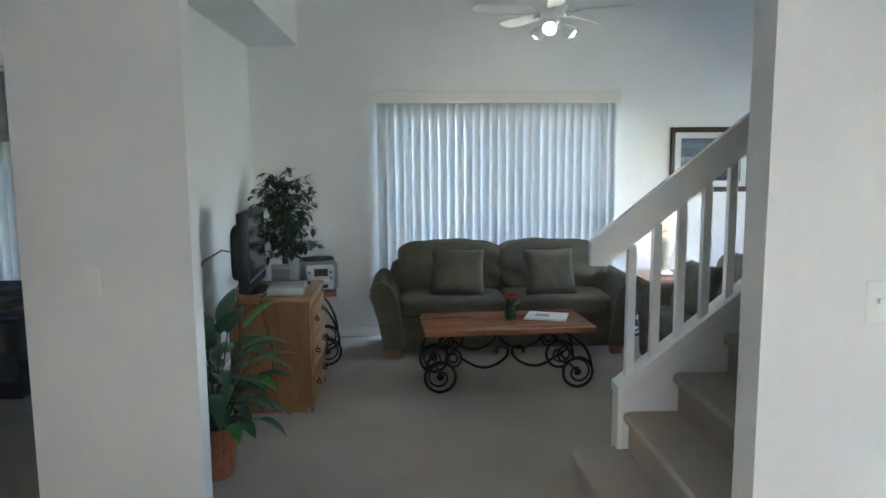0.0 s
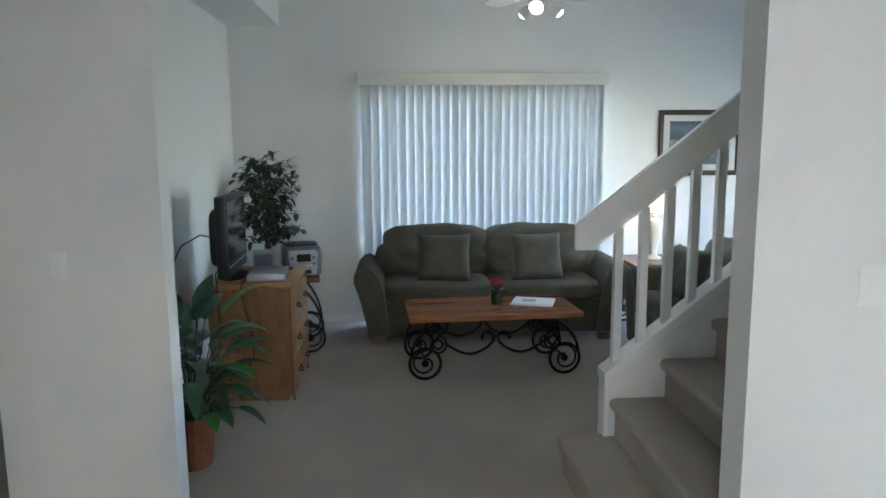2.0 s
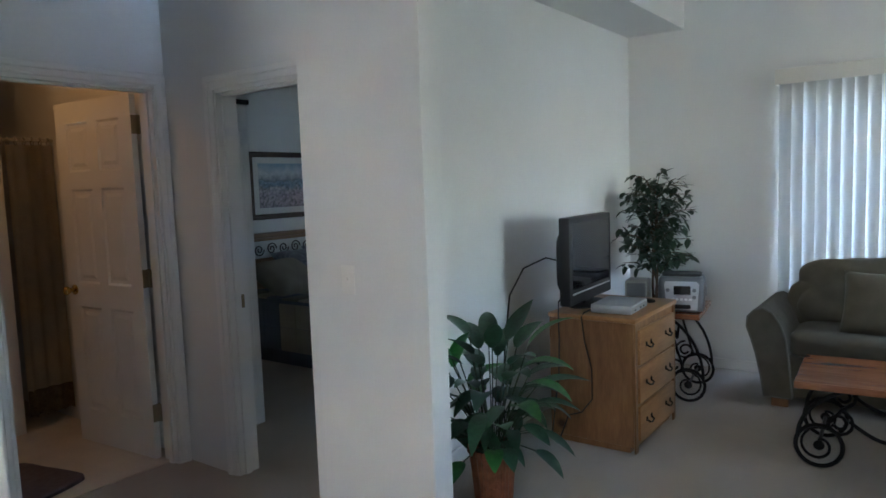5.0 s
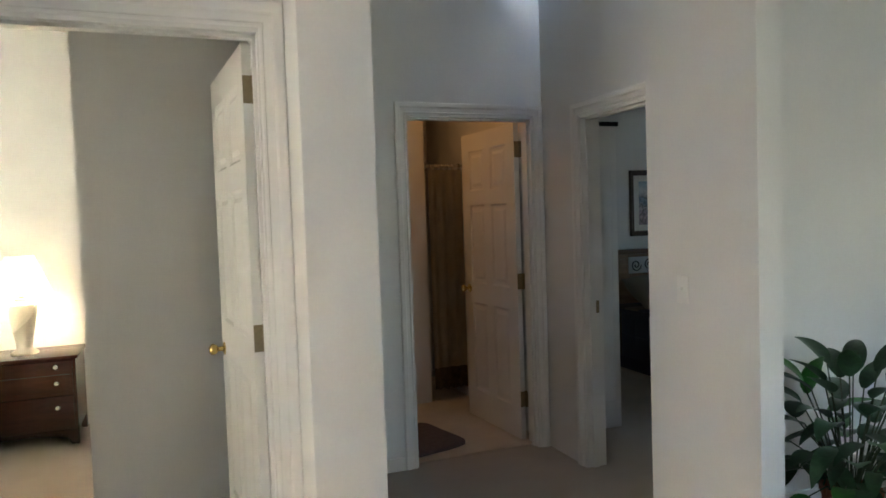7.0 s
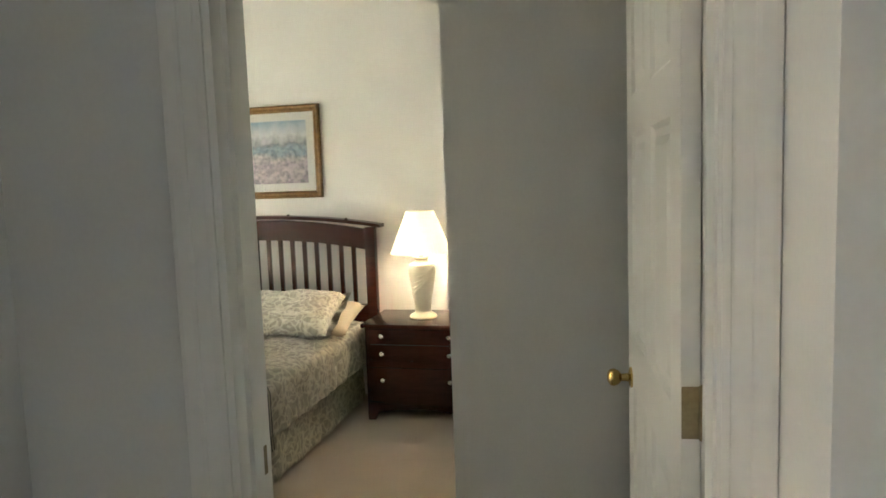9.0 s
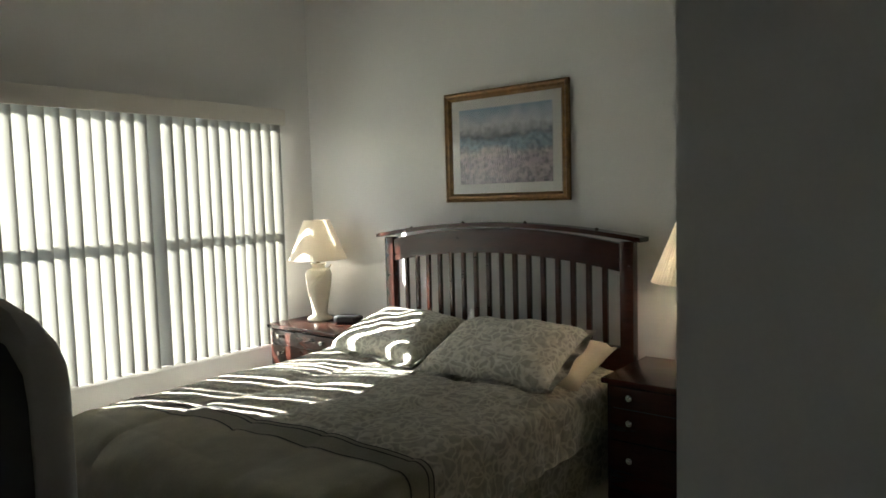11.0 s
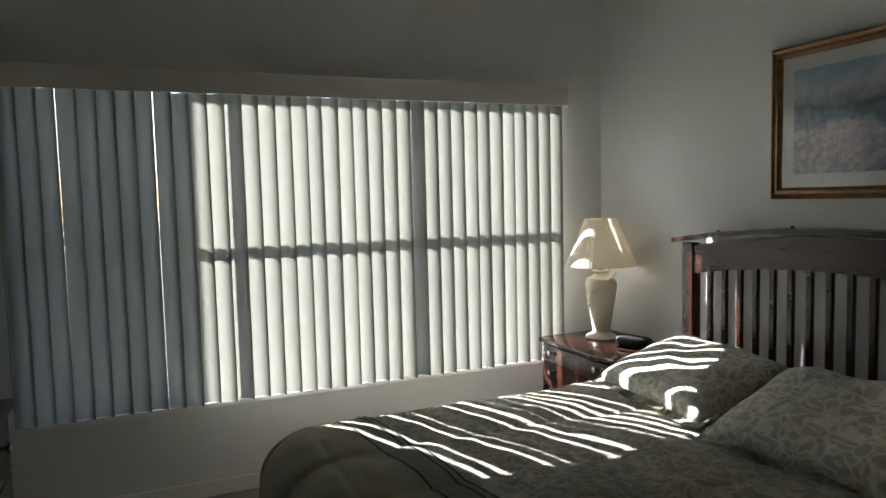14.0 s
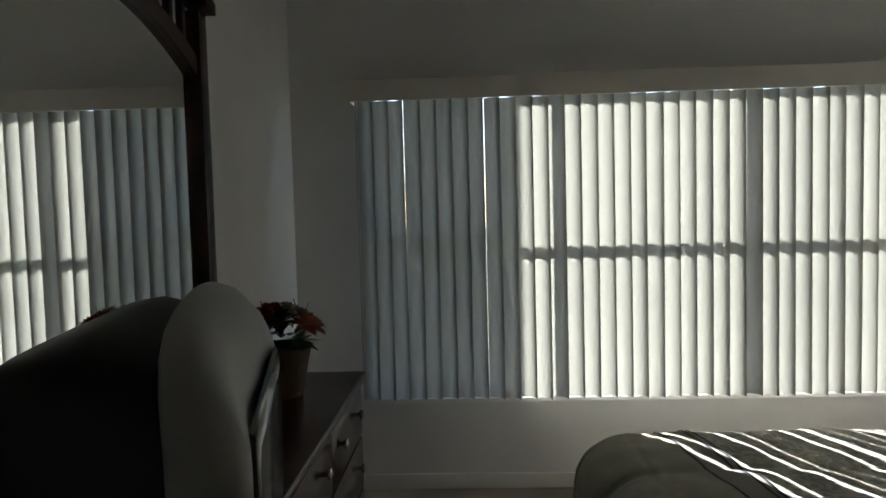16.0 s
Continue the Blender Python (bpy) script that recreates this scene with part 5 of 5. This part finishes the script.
# ---- main bedroom ----
def nightstand():
    n = thing("nightstand", -4.14, 0.345, 0, 0, "dark cherry nightstand with silver knobs beside the bed", "nightstand", "nightstands")
    h, w2, d2 = 0.612, 0.34, 0.235
    part("body", bx(-d2, d2 - 0.012, -w2 + 0.012, w2 - 0.012, 0.10, h - 0.025, bevel=0.003, segs=1), CHERRY, n)
    part("top", bx(-d2, d2 + 0.018, -w2 - 0.006, w2 + 0.006, h - 0.025, h, bevel=0.007), CHERRY, n)
    ap = bmesh.new()
    out = [(-w2 + 0.012, 0.0), (-w2 + 0.06, 0.0), (-w2 + 0.085, 0.05), (-0.12, 0.072), (0.0, 0.078), (0.12, 0.072), (w2 - 0.085, 0.05), (w2 - 0.06, 0.0), (w2 - 0.012, 0.0), (w2 - 0.012, 0.10), (-w2 + 0.012, 0.10)]
    prism(ap, out, "x", d2 - 0.034, d2 - 0.012)
    part("apron", ap, CHERRY, n, smooth=None)
    for y in (-w2 + 0.012, w2 - 0.052):
        part("leg", bx(-d2, -d2 + 0.04, y, y + 0.04, 0, 0.10), CHERRY, n)
    for z0, z1, ks in ((0.345, 0.578, (0.54, 0.43)), (0.115, 0.338, (0.265,))):
        dr = part("drawer", bx(d2 - 0.013, d2 + 0.004, -w2 + 0.03, w2 - 0.03, z0, z1, bevel=0.004), CHERRY, n)
        for kz in ks:
            for ky in (-0.212, 0.212):
                k = part("knob", lathe(bmesh.new(), [(0.006, 0), (0.006, 0.010), (0.014, 0.016), (0.014, 0.022), (0.0, 0.026)], 14), NICKEL, dr)
                k.matrix_basis = pose(d2 + 0.004, ky, kz, 0, 90, 0)
    # black strip laid on the front as the shade of a gap between drawers
    part("gap_shade_strip", bx(d2 - 0.0125, d2 + 0.0045, -w2 + 0.05, w2 - 0.05, 0.482, 0.486), BLACK, n)
    return n


ns = nightstand()
ns2 = copy_thing(ns, pose(-4.165, -2.095, 0))
tagged(ns2, "dark cherry nightstand standing in the window corner")
table_lamp(-4.13, 0.34, 0.612, "lit cream ceramic lamp with pleated shade on the nightstand", "table lamps", 7.5)
table_lamp(-4.205, -2.225, 0.612, "cream ceramic lamp with pleated shade in the window corner", "table lamps", 0.4)
clk = thing("clock_radio", -4.22, -1.96, 0.612, 20, "black clock radio on the nightstand", "clock")
part("case", cushion(0.10, 0.19, 0.055, 4, 8, 0.0), BLACK, clk)
part("display", bx(0.040, 0.048, -0.06, 0.06, 0.018, 0.04), SCREEN, clk)


def main_bed():
    b = thing("bed", -3.25, -0.838, 0, 0, "bed with damask comforter and dark cherry slatted headboard", "bed")
    # headboard
    hw = 0.8225
    for sy in (-1, 1):
        part("headboard_post", bx(-1.075, -1.02, sy * (hw - 0.035) - 0.035, sy * (hw - 0.035) + 0.035, 0.0, 1.180, bevel=0.004), CHERRY, b)
    rail = bmesh.new()
    top = [(-hw + 0.07 + (2 * hw - 0.14) * i / 20, 1.168 + 0.070 * (1 - (i / 10 - 1) ** 2)) for i in range(21)]
    bot = [(y, z - 0.135) for y, z in top]
    prism(rail, top + bot[::-1], "x", -1.07, -1.028)
    part("headboard_rail", rail, CHERRY, b, smooth=None)
    cap = bmesh.new()
    ctop = [(-hw - 0.045 + (2 * hw + 0.09) * i / 24, 1.201 + 0.070 * (1 - (i / 12 - 1) ** 2)) for i in range(25)]
    prism(cap, ctop + [(y, z - 0.022) for y, z in ctop[::-1]], "x", -1.10, -0.995)
    part("headboard_cap", cap, CHERRY, b, smooth=30)
    for yy in (-0.62, -0.22, 0.2, 0.62):
        zz = 1.201 + 0.070 * (1 - (yy / (hw + 0.045)) ** 2)
        part("peg", lathe(bmesh.new(), [(0.009, zz - 0.002), (0.009, zz + 0.006), (0.004, zz + 0.010), (0.0, zz + 0.011)], 10, -1.05, yy), CHERRY, b)
    part("lower_rail", bx(-1.07, -1.03, -hw + 0.07, hw - 0.07, 0.42, 0.66, bevel=0.004), CHERRY, b)
    for i in range(16):
        y = -hw + 0.07 + (2 * hw - 0.14) * (i + 1) / 17
        zt = 1.045 + 0.070 * (1 - (2 * (i + 1) / 17 - 1) ** 2)
        part("slat", bx(-1.058, -1.038, y - 0.014, y + 0.014, 0.65, zt, bevel=0.003, segs=1), CHERRY, b)
    part("box_spring", bx(-1.0, 0.93, -0.72, 0.72, 0.14, 0.33, bevel=0.03), BEDDING, b)
    for sx in (-0.9, 0.85):
        for sy in (-0.66, 0.66):
            part("leg", bx(sx - 0.025, sx + 0.025, sy - 0.025, sy + 0.025, 0, 0.15), IRON, b)
    part("mattress", cushion(1.94, 1.46, 0.23, 10, 8, 0.0), SHEET, b, smooth=180).location = (-0.03, -0.03, 0.29)
    return b


the_bed = main_bed()


def draped(name, x0, x1, yw, ztop, zlow, cx, cy, foot, material, parent, thick=0.012, seed=0.0, puff=0.02, nx=120, label="", skew=0.0):
    """A cloth over the bed: it lies flat on top and falls down both sides, and over the foot if asked."""
    bm = bmesh.new()
    prof = []
    n = 120
    for j in range(n + 1):
        s = -1 + 2 * j / n
        a = abs(s)
        if a < 0.72:
            y, z = s / 0.72 * (yw - 0.06), 0.0
        else:
            t = (a - 0.72) / 0.28
            ang = min(1.0, t * 2.2) * math.pi / 2
            y = math.copysign(yw - 0.06 + 0.075 * math.sin(ang), s)
            z = -0.075 * (1 - math.cos(ang)) - max(0.0, t - 0.4545) / 0.5455 * (ztop - zlow - 0.075)
        prof.append((y, z, a))
    grid = []
    for i in range(nx + 1):
        row = []
        for y, z, a in prof:
            u = x0 + (x1 - x0) * i / nx
            u += skew * y * max(0.0, min(1.0, (u + 0.98) / 1.5))
            xx, zz, yy = u, ztop + z, y
            if foot and u > foot - 0.20:
                t = u - (foot - 0.20)
                ang = min(1.0, t / 0.31) * math.pi / 2
                xx = foot - 0.20 + 0.20 * math.sin(ang) + 0.12 * max(0.0, t - 0.31)
                drop = 0.20 * (1 - math.cos(ang)) + max(0.0, t - 0.31)
                zz = max(zlow, zz - drop) if a < 0.74 else max(zlow, zz - drop * 0.8)
                if a >= 0.74:
                    yy = y * (1 - 0.05 * min(1, t * 3))
            q = noise.noise(Vector((u * 3.1 + seed, yy * 3.1, 0.3))) * puff + noise.noise(Vector((u * 9 + seed, yy * 9, zz * 5))) * puff * 0.4
            quilt = 0.012 * abs(math.sin(u * 7.4)) ** 0.30 * (1 if a < 0.72 else 0.6) + 0.020 * abs(math.sin(yy * 8.4 + 0.12 * math.sin(u * 5))) ** 0.26 if puff > 0.01 else 0
            fold = 0.012 * math.sin(u * 17 + 3 * math.sin(u * 3)) * max(0.0, a - 0.8) * 5
            row.append(bm.verts.new((cx + xx, cy + yy + math.copysign(fold + (q if a > 0.75 else 0), yy), zz + (q if a <= 0.85 else 0) + quilt)))
        grid.append(row)
    for i in range(nx):
        for j in range(n):
            bm.faces.new((grid[i][j], grid[i + 1][j], grid[i + 1][j + 1], grid[i][j + 1]))
    bmesh.ops.solidify(bm, geom=bm.faces[:], thickness=thick)
    return part(name, bm, material, parent, label, smooth=180)


cf = thing("comforter", 0, 0, 0, 0, "quilted grey and taupe damask comforter spread over the bed", "bedding")
BX, BY, BZ, SKEW = -3.25, -0.875, 0.545, -0.11
draped("cover", -0.98, 0.52, 0.80, BZ, 0.28, BX, BY, 1.03, BEDDING, cf, seed=1.0, skew=SKEW)
draped("border_band", 0.517, 0.64, 0.801, BZ + 0.001, 0.28, BX, BY, 1.03, BED_BAND, cf, seed=1.0, nx=10, label="taupe band between thin dark stripes", skew=SKEW)
draped("foot_border", 0.637, 1.46, 0.80, BZ, 0.20, BX, BY, 1.03, BED_SAGE, cf, seed=1.0, nx=80, label="plain sage border at the foot of the comforter", skew=SKEW)
for xx in (0.520, 0.545, 0.632, 1.225, 1.265):
    draped("piping_stripe", xx, xx + 0.007, 0.803, BZ + 0.005, 0.22, BX, BY, 1.035, NAVY, cf, 0.004, 1.0, nx=2, label="thin navy stripe", skew=SKEW)
draped("bed_skirt", -0.95, 0.96, 0.74, 0.32, 0.02, 0, -0.03, 0.97, BEDDING, the_bed, 0.006, 7.0, label="grey and taupe damask bed skirt")
for (x, y, z, rx, ry, rz, w, lab) in ((-3.87, -0.50, 0.665, 0, 19, 5, 0.50, "plump damask pillow with flanged edge on the bed"), (-3.93, -1.24, 0.655, 0, 17, -5, 0.48, "plump damask pillow in the stripes of sun")):
    p = thing("bed_pillow", x, y, z, 0, lab, "pillow", "pillows on the bed")
    p.matrix_world = pose(x, y, z, rx, ry, rz)
    part("sham", pillow(w, 0.70, 0.19, 24, y, 0.02), BEDDING, p, smooth=180)
    fl = bmesh.new()
    out = []
    for k in range(96):
        a = 2 * math.pi * k / 96
        c, s = math.cos(a), math.sin(a)
        m = max(abs(c), abs(s))
        out.append((c / m, s / m))
    rings = [[((w / 2 - 0.02) * u * (1 if r else 0.98) + r * 0.045 * u, (0.35 - 0.02) * v + r * 0.045 * v, 0.010 * math.sin(9 * math.atan2(v, u)) * r) for u, v in out] for r in (0, 1)]
    va = [[fl.verts.new(q) for q in ring] for ring in rings]
    for k in range(96):
        fl.faces.new((va[0][k], va[0][(k + 1) % 96], va[1][(k + 1) % 96], va[1][k]))
    bmesh.ops.solidify(fl, geom=fl.faces[:], thickness=0.006)
    part("flange", fl, BEDDING, p, smooth=180)
p = part("bed_pillow", pillow(0.46, 0.66, 0.14, 16, 2.0), SHEET, smooth=180)
p.matrix_world = pose(-4.0, -0.40, 0.615, 0, 13, 3)
tagged(p, "cream pillow tucked under the damask pillow", "pillow", "pillows on the bed")
framed_picture(-4.408, -0.83, 1.385, 90, 0.83, 0.635, 0.048, GILT, LANDSCAPE, 0.055, "gilt-framed lake landscape print above the headboard")


sd = thing("smoke_detector", -3.80, 0.30, BC, 0, "round white smoke detector on the bedroom ceiling", "detector")
part("base", lathe(bmesh.new(), [(0.0, -0.012), (0.070, -0.012), (0.072, 0.0), (0.0, 0.0)], 28), WHITE, sd)
part("cover", lathe(bmesh.new(), [(0.0, -0.042), (0.040, -0.040), (0.056, -0.030), (0.060, -0.0125), (0.0, -0.0125)], 28), WHITE, sd)


def dresser():
    d = thing("dresser", -1.225, -0.655, 0, 0, "long dark cherry dresser with silver knobs", "dresser")
    h, l2, d2 = 0.85, 0.80, 0.235
    part("body", bx(-d2 + 0.012, d2, -l2 + 0.012, l2 - 0.012, 0.08, h - 0.028, bevel=0.003, segs=1), CHERRY, d)
    part("top", bx(-d2 - 0.018, d2, -l2 - 0.006, l2 + 0.006, h - 0.028, h, bevel=0.007), CHERRY, d)
    part("plinth", bx(-d2 + 0.03, d2 - 0.02, -l2 + 0.03, l2 - 0.03, 0.0, 0.08), CHERRY, d)
    for c in range(3):
        y0 = -l2 + 0.03 + c * (2 * l2 - 0.06) / 3
        y1 = y0 + (2 * l2 - 0.06) / 3 - 0.008
        for r in range(4):
            z0 = 0.10 + r * 0.18
            dr = part("drawer", bx(-d2 - 0.004, -d2 + 0.013, y0, y1, z0, z0 + 0.172, bevel=0.004), CHERRY, d)
            for ky in ((y0 + y1) / 2 - 0.14, (y0 + y1) / 2 + 0.14):
                k = part("knob", lathe(bmesh.new(), [(0.006, 0), (0.006, 0.010), (0.015, 0.016), (0.015, 0.022), (0.0, 0.027)], 14), NICKEL, dr)
                k.matrix_basis = pose(-d2 - 0.004, ky, z0 + 0.10, 0, -90, 0)
    return d


dresser()


def dresser_mirror():
    m = thing("dresser_mirror", -1.02, -0.62, 0.85, 0, "arched mirror in a dark cherry frame on the dresser", "mirror")
    w2 = 0.58
    for sy in (-1, 1):
        part("post", bx(-0.035, 0.015, sy * w2 - 0.03, sy * w2 + 0.03, 0.0, 1.17, bevel=0.004), CHERRY, m)
    part("lower_rail", bx(-0.03, 0.01, -w2 + 0.03, w2 - 0.03, 0.03, 0.13, bevel=0.004), CHERRY, m)
    arch = [(-w2 + 0.03 + (2 * w2 - 0.06) * i / 24, 0.97 + 0.13 * (1 - (i / 12 - 1) ** 2)) for i in range(25)]
    rail = bmesh.new()
    prism(rail, arch + [(y, z + 0.055) for y, z in arch[::-1]], "x", -0.028, 0.008)
    part("arched_rail", rail, CHERRY, m, smooth=None)
    for i in range(12):
        y = -w2 + 0.06 + (2 * w2 - 0.12) * (i + 0.5) / 12
        zt = 0.97 + 0.13 * (1 - (y / (w2 - 0.03)) ** 2) + 0.05
        part("spindle", bx(-0.02, 0.0, y - 0.013, y + 0.013, zt, zt + 0.12 - 0.05 * (1 - (y / w2) ** 2) + 0.05, bevel=0.002, segs=1), CHERRY, m)
    cap = bmesh.new()
    ctop = [(-w2 - 0.06 + (2 * w2 + 0.12) * i / 24, 1.175 + 0.10 * (1 - (i / 12 - 1) ** 2)) for i in range(25)]
    prism(cap, ctop + [(y, z + 0.035) for y, z in ctop[::-1]], "x", -0.055, 0.02)
    part("cap", cap, CHERRY, m, smooth=30)
    gl = bmesh.new()
    prism(gl, [(-w2 + 0.03, 0.13), (w2 - 0.03, 0.13)] + [(y, z) for y, z in arch[::-1]], "x", -0.006, 0.0)
    part("mirror_glass", gl, MIRROR, m, smooth=None)
    return m


dresser_mirror()


def crt_tv():
    t = thing("tube_television", -1.268, 0.015, 0.85, 13, "bulky grey tube television on the dresser", "television")
    bz = bmesh.new()
    rings = []
    for x, w, z0, z1, arch in ((-0.300, 0.262, 0.030, 0.385, 0.004), (-0.297, 0.278, 0.015, 0.402, 0.008), (-0.285, 0.292, 0.004, 0.416, 0.014), (-0.268, 0.300, 0.0, 0.428, 0.020), (-0.226, 0.302, 0.0, 0.434, 0.022), (-0.220, 0.297, 0.004, 0.430, 0.022)):
        ring = []
        for i in range(48):
            a = 2 * math.pi * i / 48
            c, s = math.cos(a), math.sin(a)
            e = (abs(c) ** 6 + abs(s) ** 6) ** (-1 / 6)
            z = (z0 + z1) / 2 + s * e * (z1 - z0) / 2 + arch * max(0, s) * (1 - (c * e) ** 2)
            ring.append((x + (0.010 + 0.040 * (-0.220 - x) / 0.08) * max(0.0, (z - 0.30) / 0.14) ** 1.5, c * e * w, z))
        rings.append(ring)
    loft(bz, rings)
    part("bezel", bz, GREY, t, "grey plastic front bezel", smooth=50)
    sc = bmesh.new()
    loft(sc, [[(x, y * (0.245 - o), 0.195 + z * (0.125 - o)) for y, z in ((-1, -1), (1, -1), (1, 1), (-1, 1))] for x, o in ((-0.296, 0.0), (-0.303, 0.004), (-0.307, 0.03))])
    part("screen", sc, SCREEN, t, "dark curved glass screen", smooth=60)
    bk = bmesh.new()
    rings = []
    for x, w, h, zc in ((-0.222, 0.292, 0.190, 0.195), (-0.175, 0.292, 0.205, 0.211), (-0.13, 0.291, 0.211, 0.219), (-0.10, 0.288, 0.208, 0.218), (-0.02, 0.272, 0.192, 0.202), (0.02, 0.245, 0.176, 0.186), (0.12, 0.165, 0.15, 0.16), (0.19, 0.13, 0.12, 0.13), (0.20, 0.12, 0.11, 0.125)):
        ring = []
        for i in range(32):
            a = 2 * math.pi * i / 32
            c, s = math.cos(a), math.sin(a)
            e = (abs(c) ** 5 + abs(s) ** 5) ** (-1 / 5)
            ring.append((x, c * e * w, zc + s * e * h))
        rings.append(ring)
    loft(bk, rings)
    part("back_shell", bk, BLACK, t, "black plastic back shell", smooth=40)
    part("foot", bx(-0.22, 0.05, -0.2, 0.2, 0.0, 0.02, bevel=0.004), BLACK, t)
    return t


crt_tv()


def bouquet():
    v = thing("flower_arrangement", -1.272, -1.16, 0.85, 0, "silk flowers in a dark ribbed pot on the dresser", "flowers")
    part("pot", lathe(bmesh.new(), [(0.055, 0), (0.06, 0.01), (0.075, 0.10), (0.085, 0.14), (0.092, 0.15), (0.085, 0.155), (0.07, 0.14)], 60, flute=0.02, flutes=20), BARK, v)
    rnd = random.Random(9)
    cols = [mat("wine_petal", (0.17, 0.022, 0.022), 0.6, var=0.3), mat("cream_petal", (0.50, 0.42, 0.28), 0.6, var=0.2), mat("coral_petal", (0.45, 0.14, 0.08), 0.6, var=0.2), mat("blue_petal", (0.20, 0.27, 0.33), 0.6, var=0.2)]
    for i in range(14):
        a = i * 2.4
        q = (i + 0.5) / 14
        r = 0.100 * math.sqrt(q)
        c = Vector((r * math.cos(a), r * math.sin(a), 0.165 + 0.085 * math.sqrt(max(0.0, 1 - q)) + rnd.uniform(-0.008, 0.008)))
        bm = bmesh.new()
        out = (c - Vector((0, 0, 0.10))).normalized()
        side = out.cross(Vector((0.3, 0.2, 1))).normalized()
        up = side.cross(out)
        big = 0.060 if i % 4 else 0.050
        for ring in range(4):
            for k in range(7):
                b = k * 0.8976 + ring * 0.45
                way = (side * math.cos(b) + up * math.sin(b)) * (1.0 - 0.22 * ring) + out * (0.25 + 0.45 * ring)
                leaf_blade(bm, c + out * 0.004 * ring, way, big * (1 - 0.17 * ring), 0.044 - 0.005 * ring, 0.1, 3, 0.35)
        part("blossom", bm, cols[(0, 1, 2, 0, 3, 2, 0)[i % 7]], v, smooth=180)
    lf = bmesh.new()
    for i in range(34):
        a = rnd.uniform(0, 6.28)
        leaf_blade(lf, Vector((0.06 * math.cos(a), 0.06 * math.sin(a), 0.15 + rnd.uniform(0, 0.05))), Vector((math.cos(a), math.sin(a), rnd.uniform(-0.3, 0.9))), rnd.uniform(0.05, 0.085), 0.03, 0.4, 4)
    part("foliage", lf, LEAF, v, smooth=180)
    for i in range(5):
        a = i * 1.3 + 0.4
        sp = bmesh.new()
        tube(sp, [(0.05 * math.cos(a), 0.05 * math.sin(a), 0.20), (0.075 * math.cos(a), 0.075 * math.sin(a), 0.25), (0.085 * math.cos(a + 0.2), 0.085 * math.sin(a + 0.2), 0.285)], 0.0022, 5, 0.5)
        part("twig", sp, BARK, v)
    return v


bouquet()
